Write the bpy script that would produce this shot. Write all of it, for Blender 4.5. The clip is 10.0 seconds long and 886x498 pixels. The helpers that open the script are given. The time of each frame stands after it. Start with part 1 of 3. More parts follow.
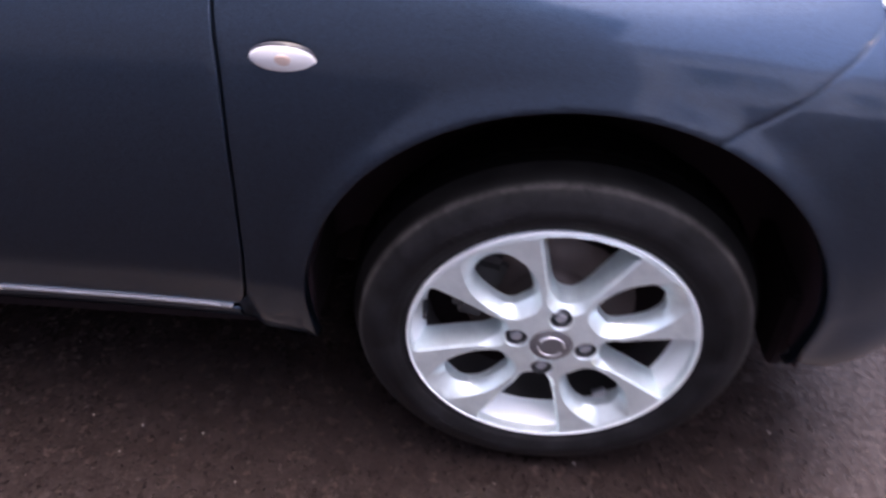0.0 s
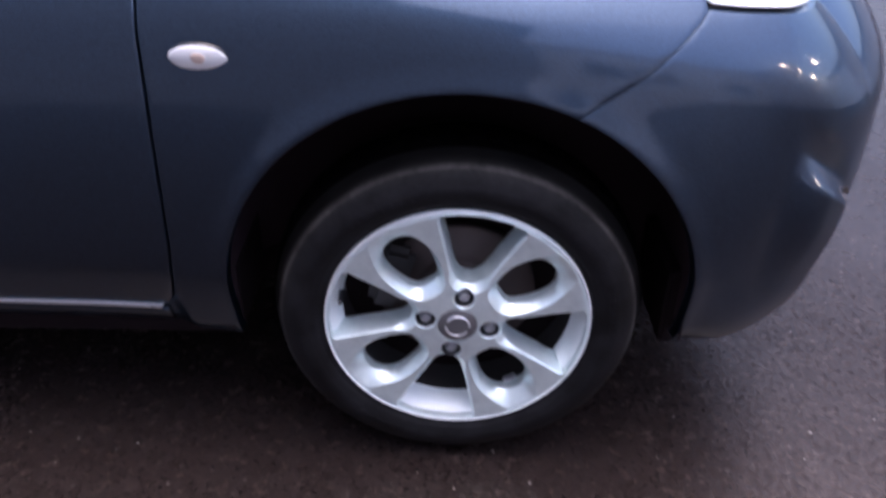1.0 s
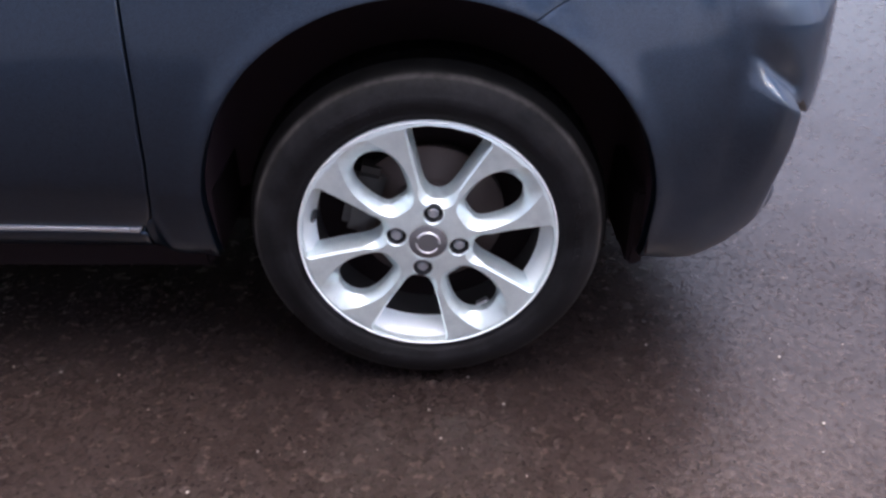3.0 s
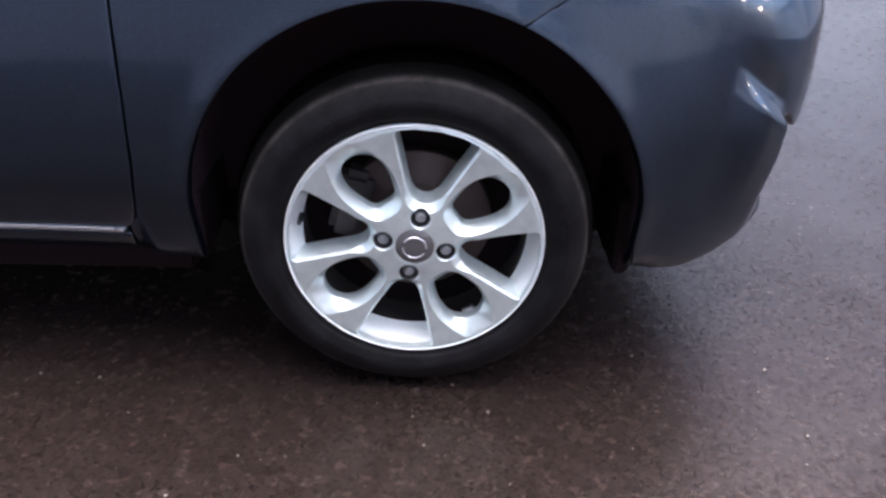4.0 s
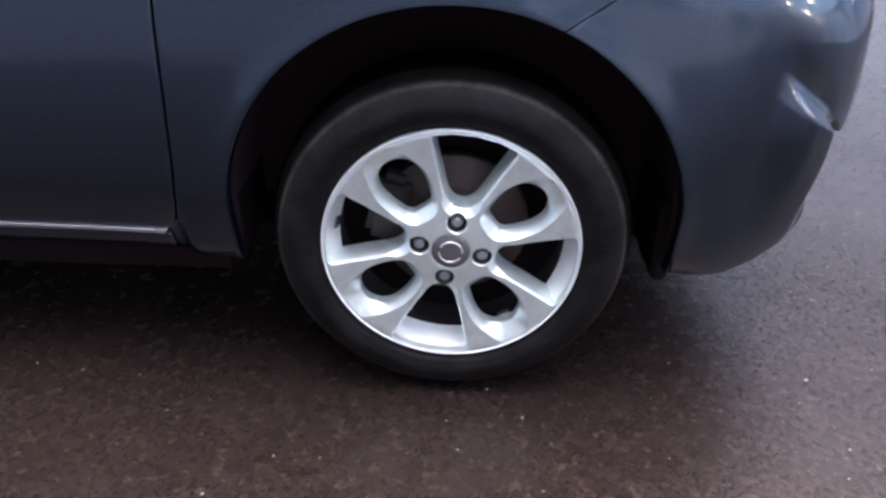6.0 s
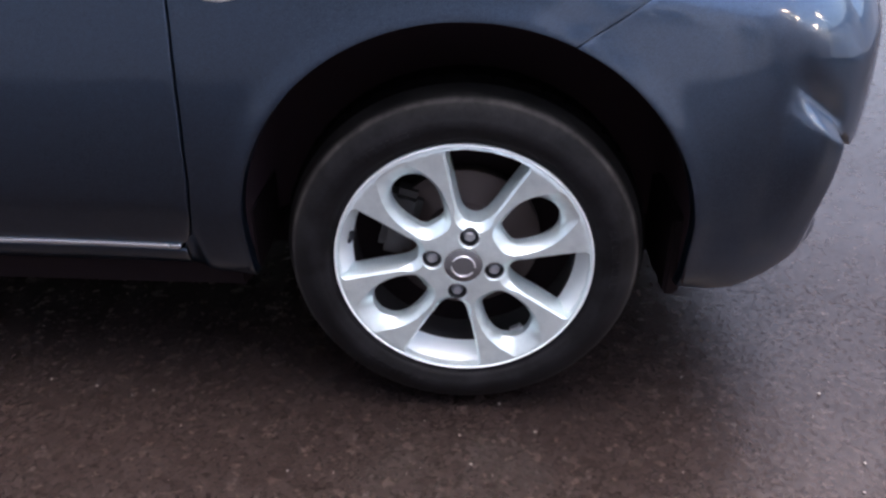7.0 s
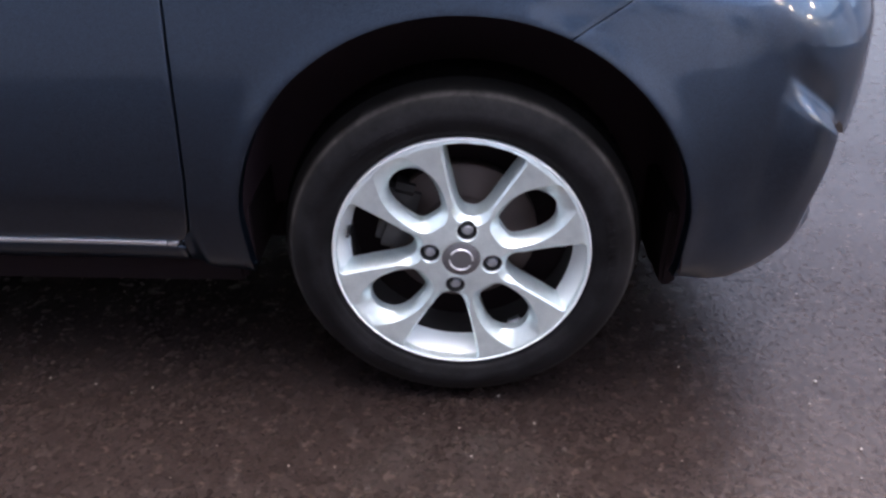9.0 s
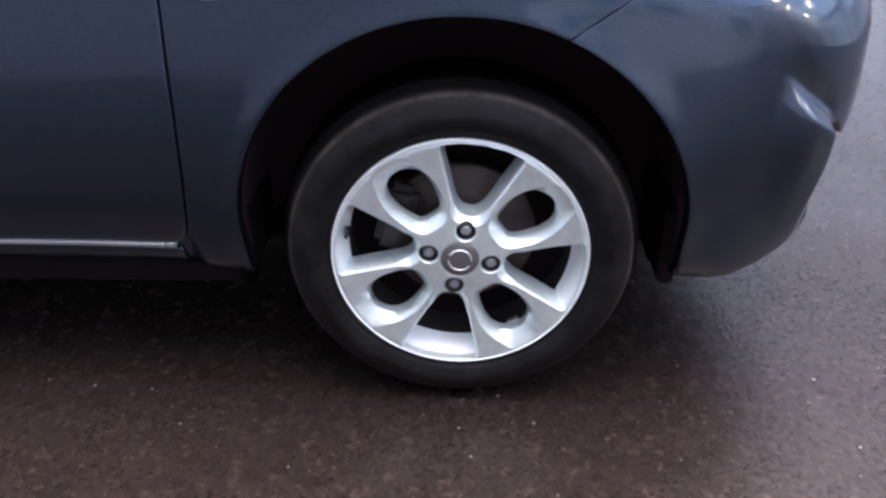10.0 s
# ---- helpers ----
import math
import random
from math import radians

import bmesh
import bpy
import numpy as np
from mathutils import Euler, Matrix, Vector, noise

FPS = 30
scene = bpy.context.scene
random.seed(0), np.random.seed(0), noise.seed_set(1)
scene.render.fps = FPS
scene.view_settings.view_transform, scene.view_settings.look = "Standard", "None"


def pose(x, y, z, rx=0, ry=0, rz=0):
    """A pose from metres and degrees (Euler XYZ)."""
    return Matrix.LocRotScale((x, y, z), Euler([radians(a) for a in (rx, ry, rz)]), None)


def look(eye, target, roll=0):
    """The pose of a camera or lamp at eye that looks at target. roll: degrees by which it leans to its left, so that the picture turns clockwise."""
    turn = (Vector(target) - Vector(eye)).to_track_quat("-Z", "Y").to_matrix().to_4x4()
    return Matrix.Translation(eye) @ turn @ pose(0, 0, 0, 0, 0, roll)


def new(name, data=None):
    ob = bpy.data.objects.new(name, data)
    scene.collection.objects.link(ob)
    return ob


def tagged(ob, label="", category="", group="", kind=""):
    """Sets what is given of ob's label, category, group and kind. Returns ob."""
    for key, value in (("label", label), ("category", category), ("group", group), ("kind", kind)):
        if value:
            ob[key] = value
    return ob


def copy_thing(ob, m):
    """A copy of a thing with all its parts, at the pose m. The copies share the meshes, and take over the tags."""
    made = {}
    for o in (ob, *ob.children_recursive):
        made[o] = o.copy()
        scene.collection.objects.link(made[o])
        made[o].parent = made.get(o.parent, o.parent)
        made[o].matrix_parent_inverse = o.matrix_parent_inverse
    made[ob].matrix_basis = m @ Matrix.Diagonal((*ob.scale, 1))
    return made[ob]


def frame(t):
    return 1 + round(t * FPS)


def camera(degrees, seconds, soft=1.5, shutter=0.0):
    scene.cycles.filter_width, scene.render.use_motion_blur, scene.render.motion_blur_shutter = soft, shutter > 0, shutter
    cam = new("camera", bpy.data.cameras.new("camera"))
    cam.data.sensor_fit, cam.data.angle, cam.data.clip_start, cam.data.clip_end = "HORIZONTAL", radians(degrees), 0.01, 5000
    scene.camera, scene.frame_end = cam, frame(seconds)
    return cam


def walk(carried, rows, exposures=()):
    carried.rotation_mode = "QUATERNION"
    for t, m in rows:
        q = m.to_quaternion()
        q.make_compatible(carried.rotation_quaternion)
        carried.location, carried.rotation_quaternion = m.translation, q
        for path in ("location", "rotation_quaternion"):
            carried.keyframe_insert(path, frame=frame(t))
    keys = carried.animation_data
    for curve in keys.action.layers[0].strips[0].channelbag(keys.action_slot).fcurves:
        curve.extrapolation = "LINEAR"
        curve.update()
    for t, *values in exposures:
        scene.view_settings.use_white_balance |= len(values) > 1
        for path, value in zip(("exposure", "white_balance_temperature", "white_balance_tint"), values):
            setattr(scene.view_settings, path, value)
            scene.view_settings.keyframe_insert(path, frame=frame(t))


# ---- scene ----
# seconds, x, y, z in metres, then tilt, roll and yaw in degrees
LENS = 57.79
PATH = [
    (0.0, -0.1066, -0.7775, 1.1207, 49.229, -1.007, 4.407),
    (0.1, -0.1033, -0.8095, 1.1298, 49.265, -0.681, 3.074),
    (0.2, -0.0935, -0.8332, 1.1301, 49.888, -0.901, 3.020),
    (0.3, -0.0913, -0.8469, 1.1301, 50.359, -0.734, 1.741),
    (0.4, -0.0860, -0.8647, 1.1279, 51.494, -0.781, 1.327),
    (0.5, -0.0756, -0.8836, 1.1198, 54.115, -0.961, 1.106),
    (0.6, -0.0673, -0.8936, 1.1045, 55.576, -0.984, 0.736),
    (0.8, -0.0490, -0.9296, 1.0867, 56.825, -1.026, 0.621),
    (1.0, -0.0213, -0.9593, 1.0693, 56.117, -0.770, 0.684),
    (1.2, -0.0117, -0.9894, 1.0623, 54.683, -1.525, -0.183),
    (1.5, -0.0011, -1.0261, 1.0317, 54.275, -1.252, -0.691),
    (1.7, 0.0307, -1.0486, 0.9899, 53.567, -0.480, 0.496),
    (1.9, 0.0170, -1.0466, 0.9803, 52.167, -0.891, 0.032),
    (2.1, 0.0220, -1.0429, 0.9790, 52.091, -0.622, -0.105),
    (2.5, 0.0196, -1.0641, 0.9654, 54.838, -0.056, 0.030),
    (3.8, 0.0310, -1.0773, 0.9435, 58.509, -0.548, 0.210),
    (4.0, 0.0281, -1.0805, 0.9370, 58.788, -1.348, -0.072),
    (4.5, 0.0317, -1.0694, 0.9453, 57.831, -0.178, 0.396),
    (5.0, 0.0304, -1.0651, 0.9398, 58.201, -0.312, 0.884),
    (6.5, 0.0234, -1.0764, 0.9494, 58.862, -0.509, 2.949),
    (7.0, 0.0170, -1.0808, 0.9464, 59.727, -0.202, 2.719),
    (7.5, 0.0153, -1.0861, 0.9490, 59.545, -0.188, 2.332),
    (8.0, 0.0179, -1.0844, 0.9512, 59.326, 0.098, 2.209),
    (8.5, 0.0148, -1.0747, 0.9462, 59.126, 0.238, 2.102),
    (9.0, 0.0100, -1.0837, 0.9482, 59.259, 0.218, 1.911),
    (9.5, 0.0088, -1.0826, 0.9508, 59.169, 0.306, 1.738),
    (10.0, 0.0098, -1.0831, 0.9510, 59.172, 0.357, 1.709),
]

EXPO, KELVIN, TINT = 1.68, 6220.0, 15.0
SKY = 0.195
SUN = 0.35
SUN_ELEV, SUN_ROT = 86.0, 40.0

cam = camera(LENS, 10.0, soft=2.6, shutter=0.5)
walk(cam, [(t, pose(x, y, z, rx, ry, rz)) for t, x, y, z, rx, ry, rz in PATH], [(0.0, EXPO - 0.04, 6150.0, TINT + 11), (0.5, EXPO - 0.40, 5900.0, TINT + 8), (1.0, EXPO - 0.43, 5800.0, TINT + 7), (1.5, EXPO - 0.12, 6050.0, TINT + 5), (2.2, EXPO + 0.10, KELVIN, TINT), (2.7, EXPO + 0.10, KELVIN, TINT + 2), (3.9, EXPO, KELVIN, TINT), (10.0, EXPO, KELVIN, TINT)])

# ---- world and light: an overcast evening sky ----
world = bpy.data.worlds.new("evening_sky")
scene.world = world
world.use_nodes = True
wn, wl = world.node_tree.nodes, world.node_tree.links
sky = wn.new("ShaderNodeTexSky")
sky.sky_type = "NISHITA"
sky.sun_disc = False
sky.sun_elevation, sky.sun_rotation = radians(SUN_ELEV), radians(SUN_ROT)
sky.air_density, sky.dust_density, sky.ozone_density = 1.0, 7.0, 1.3
wl.new(sky.outputs[0], wn["Background"].inputs[0])
wn["Background"].inputs[1].default_value = SKY

sun_data = bpy.data.lights.new("sun", "SUN")
sun_data.energy, sun_data.angle, sun_data.color = SUN, radians(85), (1.0, 0.97, 0.95)
sun = new("sun", sun_data)
_e, _a = radians(SUN_ELEV), radians(SUN_ROT)
sun.matrix_world = look((0, 0, 0), (-math.sin(_a) * math.cos(_e), -math.cos(_a) * math.cos(_e), -math.sin(_e)))


# ---- materials ----
def material(name, base, rough=0.5, metal=0.0, coat=0.0, spec=0.5):
    m = bpy.data.materials.new(name)
    m.use_nodes = True
    b = m.node_tree.nodes["Principled BSDF"]
    b.inputs["Base Color"].default_value = (*base, 1)
    b.inputs["Roughness"].default_value = rough
    b.inputs["Metallic"].default_value = metal
    b.inputs["Coat Weight"].default_value = coat
    b.inputs["Coat Roughness"].default_value = 0.06
    b.inputs["Specular IOR Level"].default_value = spec
    return m


def node(m, kind, **values):
    n = m.node_tree.nodes.new(kind)
    for key, value in values.items():
        n.inputs[key].default_value = value
    return n


def wire(m, a, out, b, inp):
    m.node_tree.links.new(a.outputs[out], b.inputs[inp])


def noise_of(m, scale, detail=4.0, rough=0.6):
    tc = m.node_tree.nodes.new("ShaderNodeTexCoord")
    n = node(m, "ShaderNodeTexNoise", Scale=scale, Detail=detail, Roughness=rough)
    wire(m, tc, "Object", n, "Vector")
    return n


def ramp(m, src, out, stops):
    r = m.node_tree.nodes.new("ShaderNodeValToRGB")
    els = r.color_ramp.elements
    while len(els) < len(stops):
        els.new(0.5)
    for e, (p, c) in zip(els, stops):
        e.position = p
        e.color = (*c, 1) if len(c) == 3 else c
    wire(m, src, out, r, "Fac")
    return r


def bump(m, src, out, strength, distance, under=None):
    b = node(m, "ShaderNodeBump", Strength=strength, Distance=distance)
    wire(m, src, out, b, "Height")
    if under:
        wire(m, under, "Normal", b, "Normal")
    return b


def grey(v):
    return (v, v, v)


def make_paint():
    m = material("blue_grey_metallic_paint", (0.04, 0.06, 0.10), 0.32, 0.95, 1.0)
    p = m.node_tree.nodes["Principled BSDF"]
    p.inputs["Coat Roughness"].default_value = 0.05
    p.inputs["Coat IOR"].default_value = 1.5
    p.inputs["Specular Tint"].default_value = (0.42, 0.59, 0.74, 1)
    flake = noise_of(m, 900, 1)
    c = ramp(m, flake, "Fac", [(0.35, (0.031, 0.0495, 0.080)), (0.7, (0.058, 0.0915, 0.146))])
    wire(m, c, "Color", p, "Base Color")
    film = noise_of(m, 7, 5, 0.65)
    r = ramp(m, film, "Fac", [(0.3, grey(0.05)), (0.75, grey(0.12))])
    wire(m, r, "Color", p, "Coat Roughness")
    wave = noise_of(m, 3.0, 2)
    wire(m, bump(m, wave, "Fac", 0.12, 0.01), "Normal", p, "Coat Normal")
    return m


def make_alloy():
    m = material("silver_painted_alloy", (0.62, 0.64, 0.67), 0.32, 0.6, 0.2)
    p = m.node_tree.nodes["Principled BSDF"]
    dirt = noise_of(m, 22, 6, 0.7)
    c = ramp(m, dirt, "Fac", [(0.3, (0.68, 0.785, 0.80)), (0.6, (0.84, 0.95, 0.955))])
    wire(m, c, "Color", p, "Base Color")
    r = ramp(m, dirt, "Fac", [(0.3, grey(0.42)), (0.7, grey(0.28))])
    wire(m, r, "Color", p, "Roughness")
    fine = noise_of(m, 700, 2)
    wire(m, bump(m, fine, "Fac", 0.05, 0.001), "Normal", p, "Normal")
    return m


def make_rubber():
    """Black rubber, dusty grey towards the tyre's shoulder, with arch shade painted past it."""
    m = material("worn_black_rubber", (0.02, 0.02, 0.021), 0.62, spec=0.19)
    p = m.node_tree.nodes["Principled BSDF"]
    tc = m.node_tree.nodes.new("ShaderNodeTexCoord")
    flat = m.node_tree.nodes.new("ShaderNodeVectorMath")
    flat.operation = "MULTIPLY"
    flat.inputs[1].default_value = (3.0, 0.0, 3.0)
    wire(m, tc, "Object", flat, 0)
    size = m.node_tree.nodes.new("ShaderNodeVectorMath")
    size.operation = "LENGTH"
    wire(m, flat, 0, size, 0)
    # The last stop falls to near black: arch shade put into the colour.
    wear_and_shade = ramp(m, size, "Value", [(0.63, (0.0066, 0.0064, 0.0076)), (0.74, (0.0070, 0.0068, 0.0080)), (0.785, (0.0082, 0.0079, 0.0086)), (0.798, (0.0110, 0.0104, 0.0106)), (0.808, (0.0420, 0.0385, 0.0370)), (0.814, (0.0330, 0.0300, 0.0290)), (0.822, (0.0040, 0.0037, 0.0037))])
    mottle = noise_of(m, 22, 8, 0.78)
    vary = ramp(m, mottle, "Fac", [(0.34, grey(0.3)), (0.68, grey(2.2))])
    mul = m.node_tree.nodes.new("ShaderNodeMix")
    mul.data_type, mul.blend_type = "RGBA", "MULTIPLY"
    mul.inputs["Factor"].default_value = 1.0
    wire(m, wear_and_shade, "Color", mul, 6)
    wire(m, vary, "Color", mul, 7)
    wire(m, mul, 2, p, "Base Color")
    r = ramp(m, mottle, "Fac", [(0.3, grey(0.5)), (0.7, grey(0.75))])
    wire(m, r, "Color", p, "Roughness")
    fine = noise_of(m, 260, 3)
    wire(m, bump(m, fine, "Fac", 0.25, 0.002), "Normal", p, "Normal")
    return m


def make_tread():
    # Near-black colour, with the wheel arch's shade put into it.
    m = material("shaded_tread_rubber", (0.04, 0.037, 0.034), 1.0, spec=0.02)
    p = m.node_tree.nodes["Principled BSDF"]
    mottle = noise_of(m, 14, 6, 0.7)
    c = ramp(m, mottle, "Fac", [(0.3, (0.0016, 0.0014, 0.0015)), (0.75, (0.0034, 0.0030, 0.0029))])
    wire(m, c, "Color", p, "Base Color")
    return m


def make_tarmac():
    m = material("damp_tarmac", (0.05, 0.043, 0.04), 0.5, spec=0.72)
    p = m.node_tree.nodes["Principled BSDF"]
    p.inputs["Specular Tint"].default_value = (1.0, 0.79, 0.67, 1)
    tc = m.node_tree.nodes.new("ShaderNodeTexCoord")
    chips = node(m, "ShaderNodeTexVoronoi", Scale=150.0)
    wire(m, tc, "Object", chips, "Vector")
    fines = node(m, "ShaderNodeTexVoronoi", Scale=330.0)
    wire(m, tc, "Object", fines, "Vector")
    mid = noise_of(m, 42, 4, 0.65)
    grit = noise_of(m, 190, 4, 0.65)
    worn = noise_of(m, 2.2, 5, 0.6)
    tone = ramp(m, chips, "Color", [(0.12, (0.0112, 0.0078, 0.0073)), (0.5, (0.0172, 0.0123, 0.0114)), (0.90, (0.0262, 0.0196, 0.0184)), (0.995, (0.065, 0.054, 0.050))])
    patch = ramp(m, mid, "Fac", [(0.32, grey(0.74)), (0.7, grey(1.28))])
    mul = m.node_tree.nodes.new("ShaderNodeMix")
    mul.data_type, mul.blend_type = "RGBA", "MULTIPLY"
    mul.inputs["Factor"].default_value = 1.0
    wire(m, tone, "Color", mul, 6)
    wire(m, patch, "Color", mul, 7)
    wire(m, mul, 2, p, "Base Color")
    film = noise_of(m, 30, 4, 0.65)
    wet = ramp(m, film, "Fac", [(0.36, grey(0.17)), (0.66, grey(0.30))])
    wire(m, wet, "Color", p, "Roughness")
    grain = noise_of(m, 85, 4, 0.65)
    both = m.node_tree.nodes.new("ShaderNodeMix")
    both.data_type = "FLOAT"
    both.inputs["Factor"].default_value = 0.3
    wire(m, grain, "Fac", both, 2)
    wire(m, worn, "Fac", both, 3)
    gloss = ramp(m, both, 0, [(0.38, grey(0.08)), (0.60, grey(0.58))])
    wire(m, gloss, "Color", p, "Specular IOR Level")
    b1 = bump(m, chips, "Distance", 0.18, 0.003)
    b1.invert = True
    b0 = bump(m, fines, "Distance", 0.08, 0.0015, b1)
    b0.invert = True
    b2 = bump(m, mid, "Fac", 0.15, 0.006, b0)
    b3 = bump(m, grit, "Fac", 0.11, 0.0030, b2)
    wire(m, b3, "Normal", p, "Normal")
    return m


PAINT = make_paint()
ALLOY = make_alloy()
BARREL = material("pale_silver_lacquer", (0.90, 0.96, 0.97), 0.4, 0.0, 0.3)
RUBBER = make_rubber()
TREAD = make_tread()
TARMAC = make_tarmac()
BLACK = material("black_underbody_plastic", (0.016, 0.011, 0.0125), 0.9, spec=0.1)
LINER = material("dusty_black_liner", (0.042, 0.027, 0.032), 0.9, spec=0.1)
STEEL = material("dull_dark_steel", (0.115, 0.088, 0.082), 0.55, 0.4)
BOLT = material("dull_steel", (0.30, 0.31, 0.33), 0.4, 0.25)
POCKET = material("dark_bolt_seat", (0.07, 0.072, 0.076), 0.5, 0.2)
CAP = material("dark_grey_cap_plastic", (0.19, 0.19, 0.20), 0.28, 0.5, 0.5)
REFLECTOR = material("bright_lamp_reflector", (0.93, 0.94, 0.95), 0.25, 0.35)
TRIM = material("satin_aluminium_trim", (0.80, 0.81, 0.84), 0.35, 0.7)
WHITE_LENS = material("clear_white_lens", (0.97, 0.97, 0.97), 0.5, 0.0, 0.2)
AMBER = material("amber_bulb", (0.74, 0.58, 0.50), 0.25)
LAMP_BLACK = material("black_lamp_housing", (0.016, 0.016, 0.02), 0.3)
STONE = material("pale_grit_stone", (0.31, 0.285, 0.265), 0.7)
# Also colours the inner barrel, where the dark tone stands for shade.
CALIPER_AND_SHADE = material("dusty_caliper_and_shaded_barrel", (0.075, 0.070, 0.070), 0.6, 0.3)


def make_glass():
    m = bpy.data.materials.new("clear_lamp_glass")
    m.use_nodes = True
    p = m.node_tree.nodes["Principled BSDF"]
    p.inputs["Transmission Weight"].default_value = 1.0
    p.inputs["Roughness"].default_value = 0.02
    p.inputs["IOR"].default_value = 1.2
    return m


GLASS = make_glass()


# ---- helpers for meshes ----
def mesh_of(name, verts, faces, mats, smooth=True, mat_index=None):
    me = bpy.data.meshes.new(name)
    me.from_pydata([tuple(map(float, v)) for v in verts], [], [tuple(map(int, f)) for f in faces])
    for m in mats if isinstance(mats, (list, tuple)) else [mats]:
        me.materials.append(m)
    if mat_index is not None:
        me.polygons.foreach_set("material_index", mat_index)
    me.polygons.foreach_set("use_smooth", [smooth] * len(me.polygons))
    me.update()
    return me


def part(name, me, parent, label="", at=None):
    ob = new(name, me)
    ob.parent = parent
    if at is not None:
        ob.matrix_basis = at
    return tagged(ob, label=label)


def lathe(name, profile, mats, steps=96, closed=False, mat_index=None, arc=(0.0, 2 * math.pi)):
    """Turns (radius, y) about the y axis."""
    full = abs(arc[1] - arc[0] - 2 * math.pi) < 1e-6
    n = steps if full else steps + 1
    verts, faces, idx = [], [], []
    for i in range(n):
        a = arc[0] + (arc[1] - arc[0]) * i / steps
        for r, y in profile:
            verts.append((r * math.sin(a), y, r * math.cos(a)))
    k = len(profile)
    for i in range(steps):
        j = (i + 1) % n
        for q in range(k if closed else k - 1):
            w = (q + 1) % k
            faces.append((i * k + q, i * k + w, j * k + w, j * k + q))
            idx.append(mat_index[q] if mat_index else 0)
    return mesh_of(name, verts, faces, mats, True, idx)


def natural_spline(t, y):
    """Second derivatives of the natural cubic spline through (t, y)."""
    n = len(t)
    a = np.zeros((n, n))
    b = np.zeros(n)
    a[0, 0] = a[-1, -1] = 1
    h = np.diff(t)
    for i in range(1, n - 1):
        a[i, i - 1], a[i, i], a[i, i + 1] = h[i - 1], 2 * (h[i - 1] + h[i]), h[i]
        b[i] = 6 * ((y[i + 1] - y[i]) / h[i] - (y[i] - y[i - 1]) / h[i - 1])
    return np.linalg.solve(a, b)


def spline_at(t, y, m2, q):
    i = np.clip(np.searchsorted(t, q) - 1, 0, len(t) - 2)
    h = t[i + 1] - t[i]
    u, v = (t[i + 1] - q) / h, (q - t[i]) / h
    return u * y[i] + v * y[i + 1] + ((u ** 3 - u) * m2[i] + (v ** 3 - v) * m2[i + 1]) * h * h / 6


def smooth01(v, a, b):
    q = np.clip((v - a) / (b - a), 0, 1)
    return q * q * (3 - 2 * q)


def rounded(points, radius=0.0, steps=4):
    """A polygon whose corners are cut to arcs of about the radius."""
    pts = [np.array(p, float) for p in points]
    if radius <= 0:
        return pts
    out = []
    for i, p in enumerate(pts):
        a, b = pts[i - 1], pts[(i + 1) % len(pts)]
        la, lb = np.linalg.norm(a - p), np.linalg.norm(b - p)
        d = min(radius, la * 0.45, lb * 0.45)
        p0, p1 = p + (a - p) / la * d, p + (b - p) / lb * d
        for k in range(steps + 1):
            u = k / steps
            out.append((1 - u) ** 2 * p0 + 2 * u * (1 - u) * p + u * u * p1)
    return out


def resample(poly, step, closed=True):
    pts = [np.array(p, float) for p in poly]
    out = []
    n = len(pts)
    for i in range(n if closed else n - 1):
        a, b = pts[i], pts[(i + 1) % n]
        k = max(1, int(math.ceil(np.linalg.norm(b - a) / step)))
        out += [a + (b - a) * j / k for j in range(k)]
    if not closed:
        out.append(pts[-1])
    return out


def inset(poly, d):
    """The polygon moved to its inner side by d (counter-clockwise polygons shrink)."""
    p = np.array(poly)
    e = np.roll(p, -1, 0) - p
    e /= np.linalg.norm(e, axis=1)[:, None] + 1e-12
    n = np.stack([-e[:, 1], e[:, 0]], 1)
    m = n + np.roll(n, 1, 0)
    m /= np.maximum(np.linalg.norm(m, axis=1)[:, None], 1e-9)
    c = np.clip((m * n).sum(1), 0.5, 1)
    return p + m * (d / c)[:, None]


def area2(poly):
    p = np.array(poly)
    q = np.roll(p, -1, 0)
    return float((p[:, 0] * q[:, 1] - q[:, 0] * p[:, 1]).sum())


def inside(poly, pts):
    p = np.array(poly)
    q = np.roll(p, -1, 0)
    x, y = pts[:, 0][:, None], pts[:, 1][:, None]
    cond = (p[None, :, 1] > y) != (q[None, :, 1] > y)
    with np.errstate(divide="ignore", invalid="ignore"):
        xi = (q[None, :, 0] - p[None, :, 0]) * (y - p[None, :, 1]) / (q[None, :, 1] - p[None, :, 1]) + p[None, :, 0]
    return (np.where(cond & (x < xi), 1, 0).sum(1) % 2) == 1


def distance_to(poly, pts):
    p = np.array(poly)
    q = np.roll(p, -1, 0)
    best = np.full(len(pts), 1e9)
    for a, b in zip(p, q):
        ab = b - a
        u = np.clip(((pts - a) @ ab) / (ab @ ab + 1e-15), 0, 1)
        best = np.minimum(best, np.linalg.norm(pts - a - u[:, None] * ab, axis=1))
    return best


from mathutils.geometry import delaunay_2d_cdt


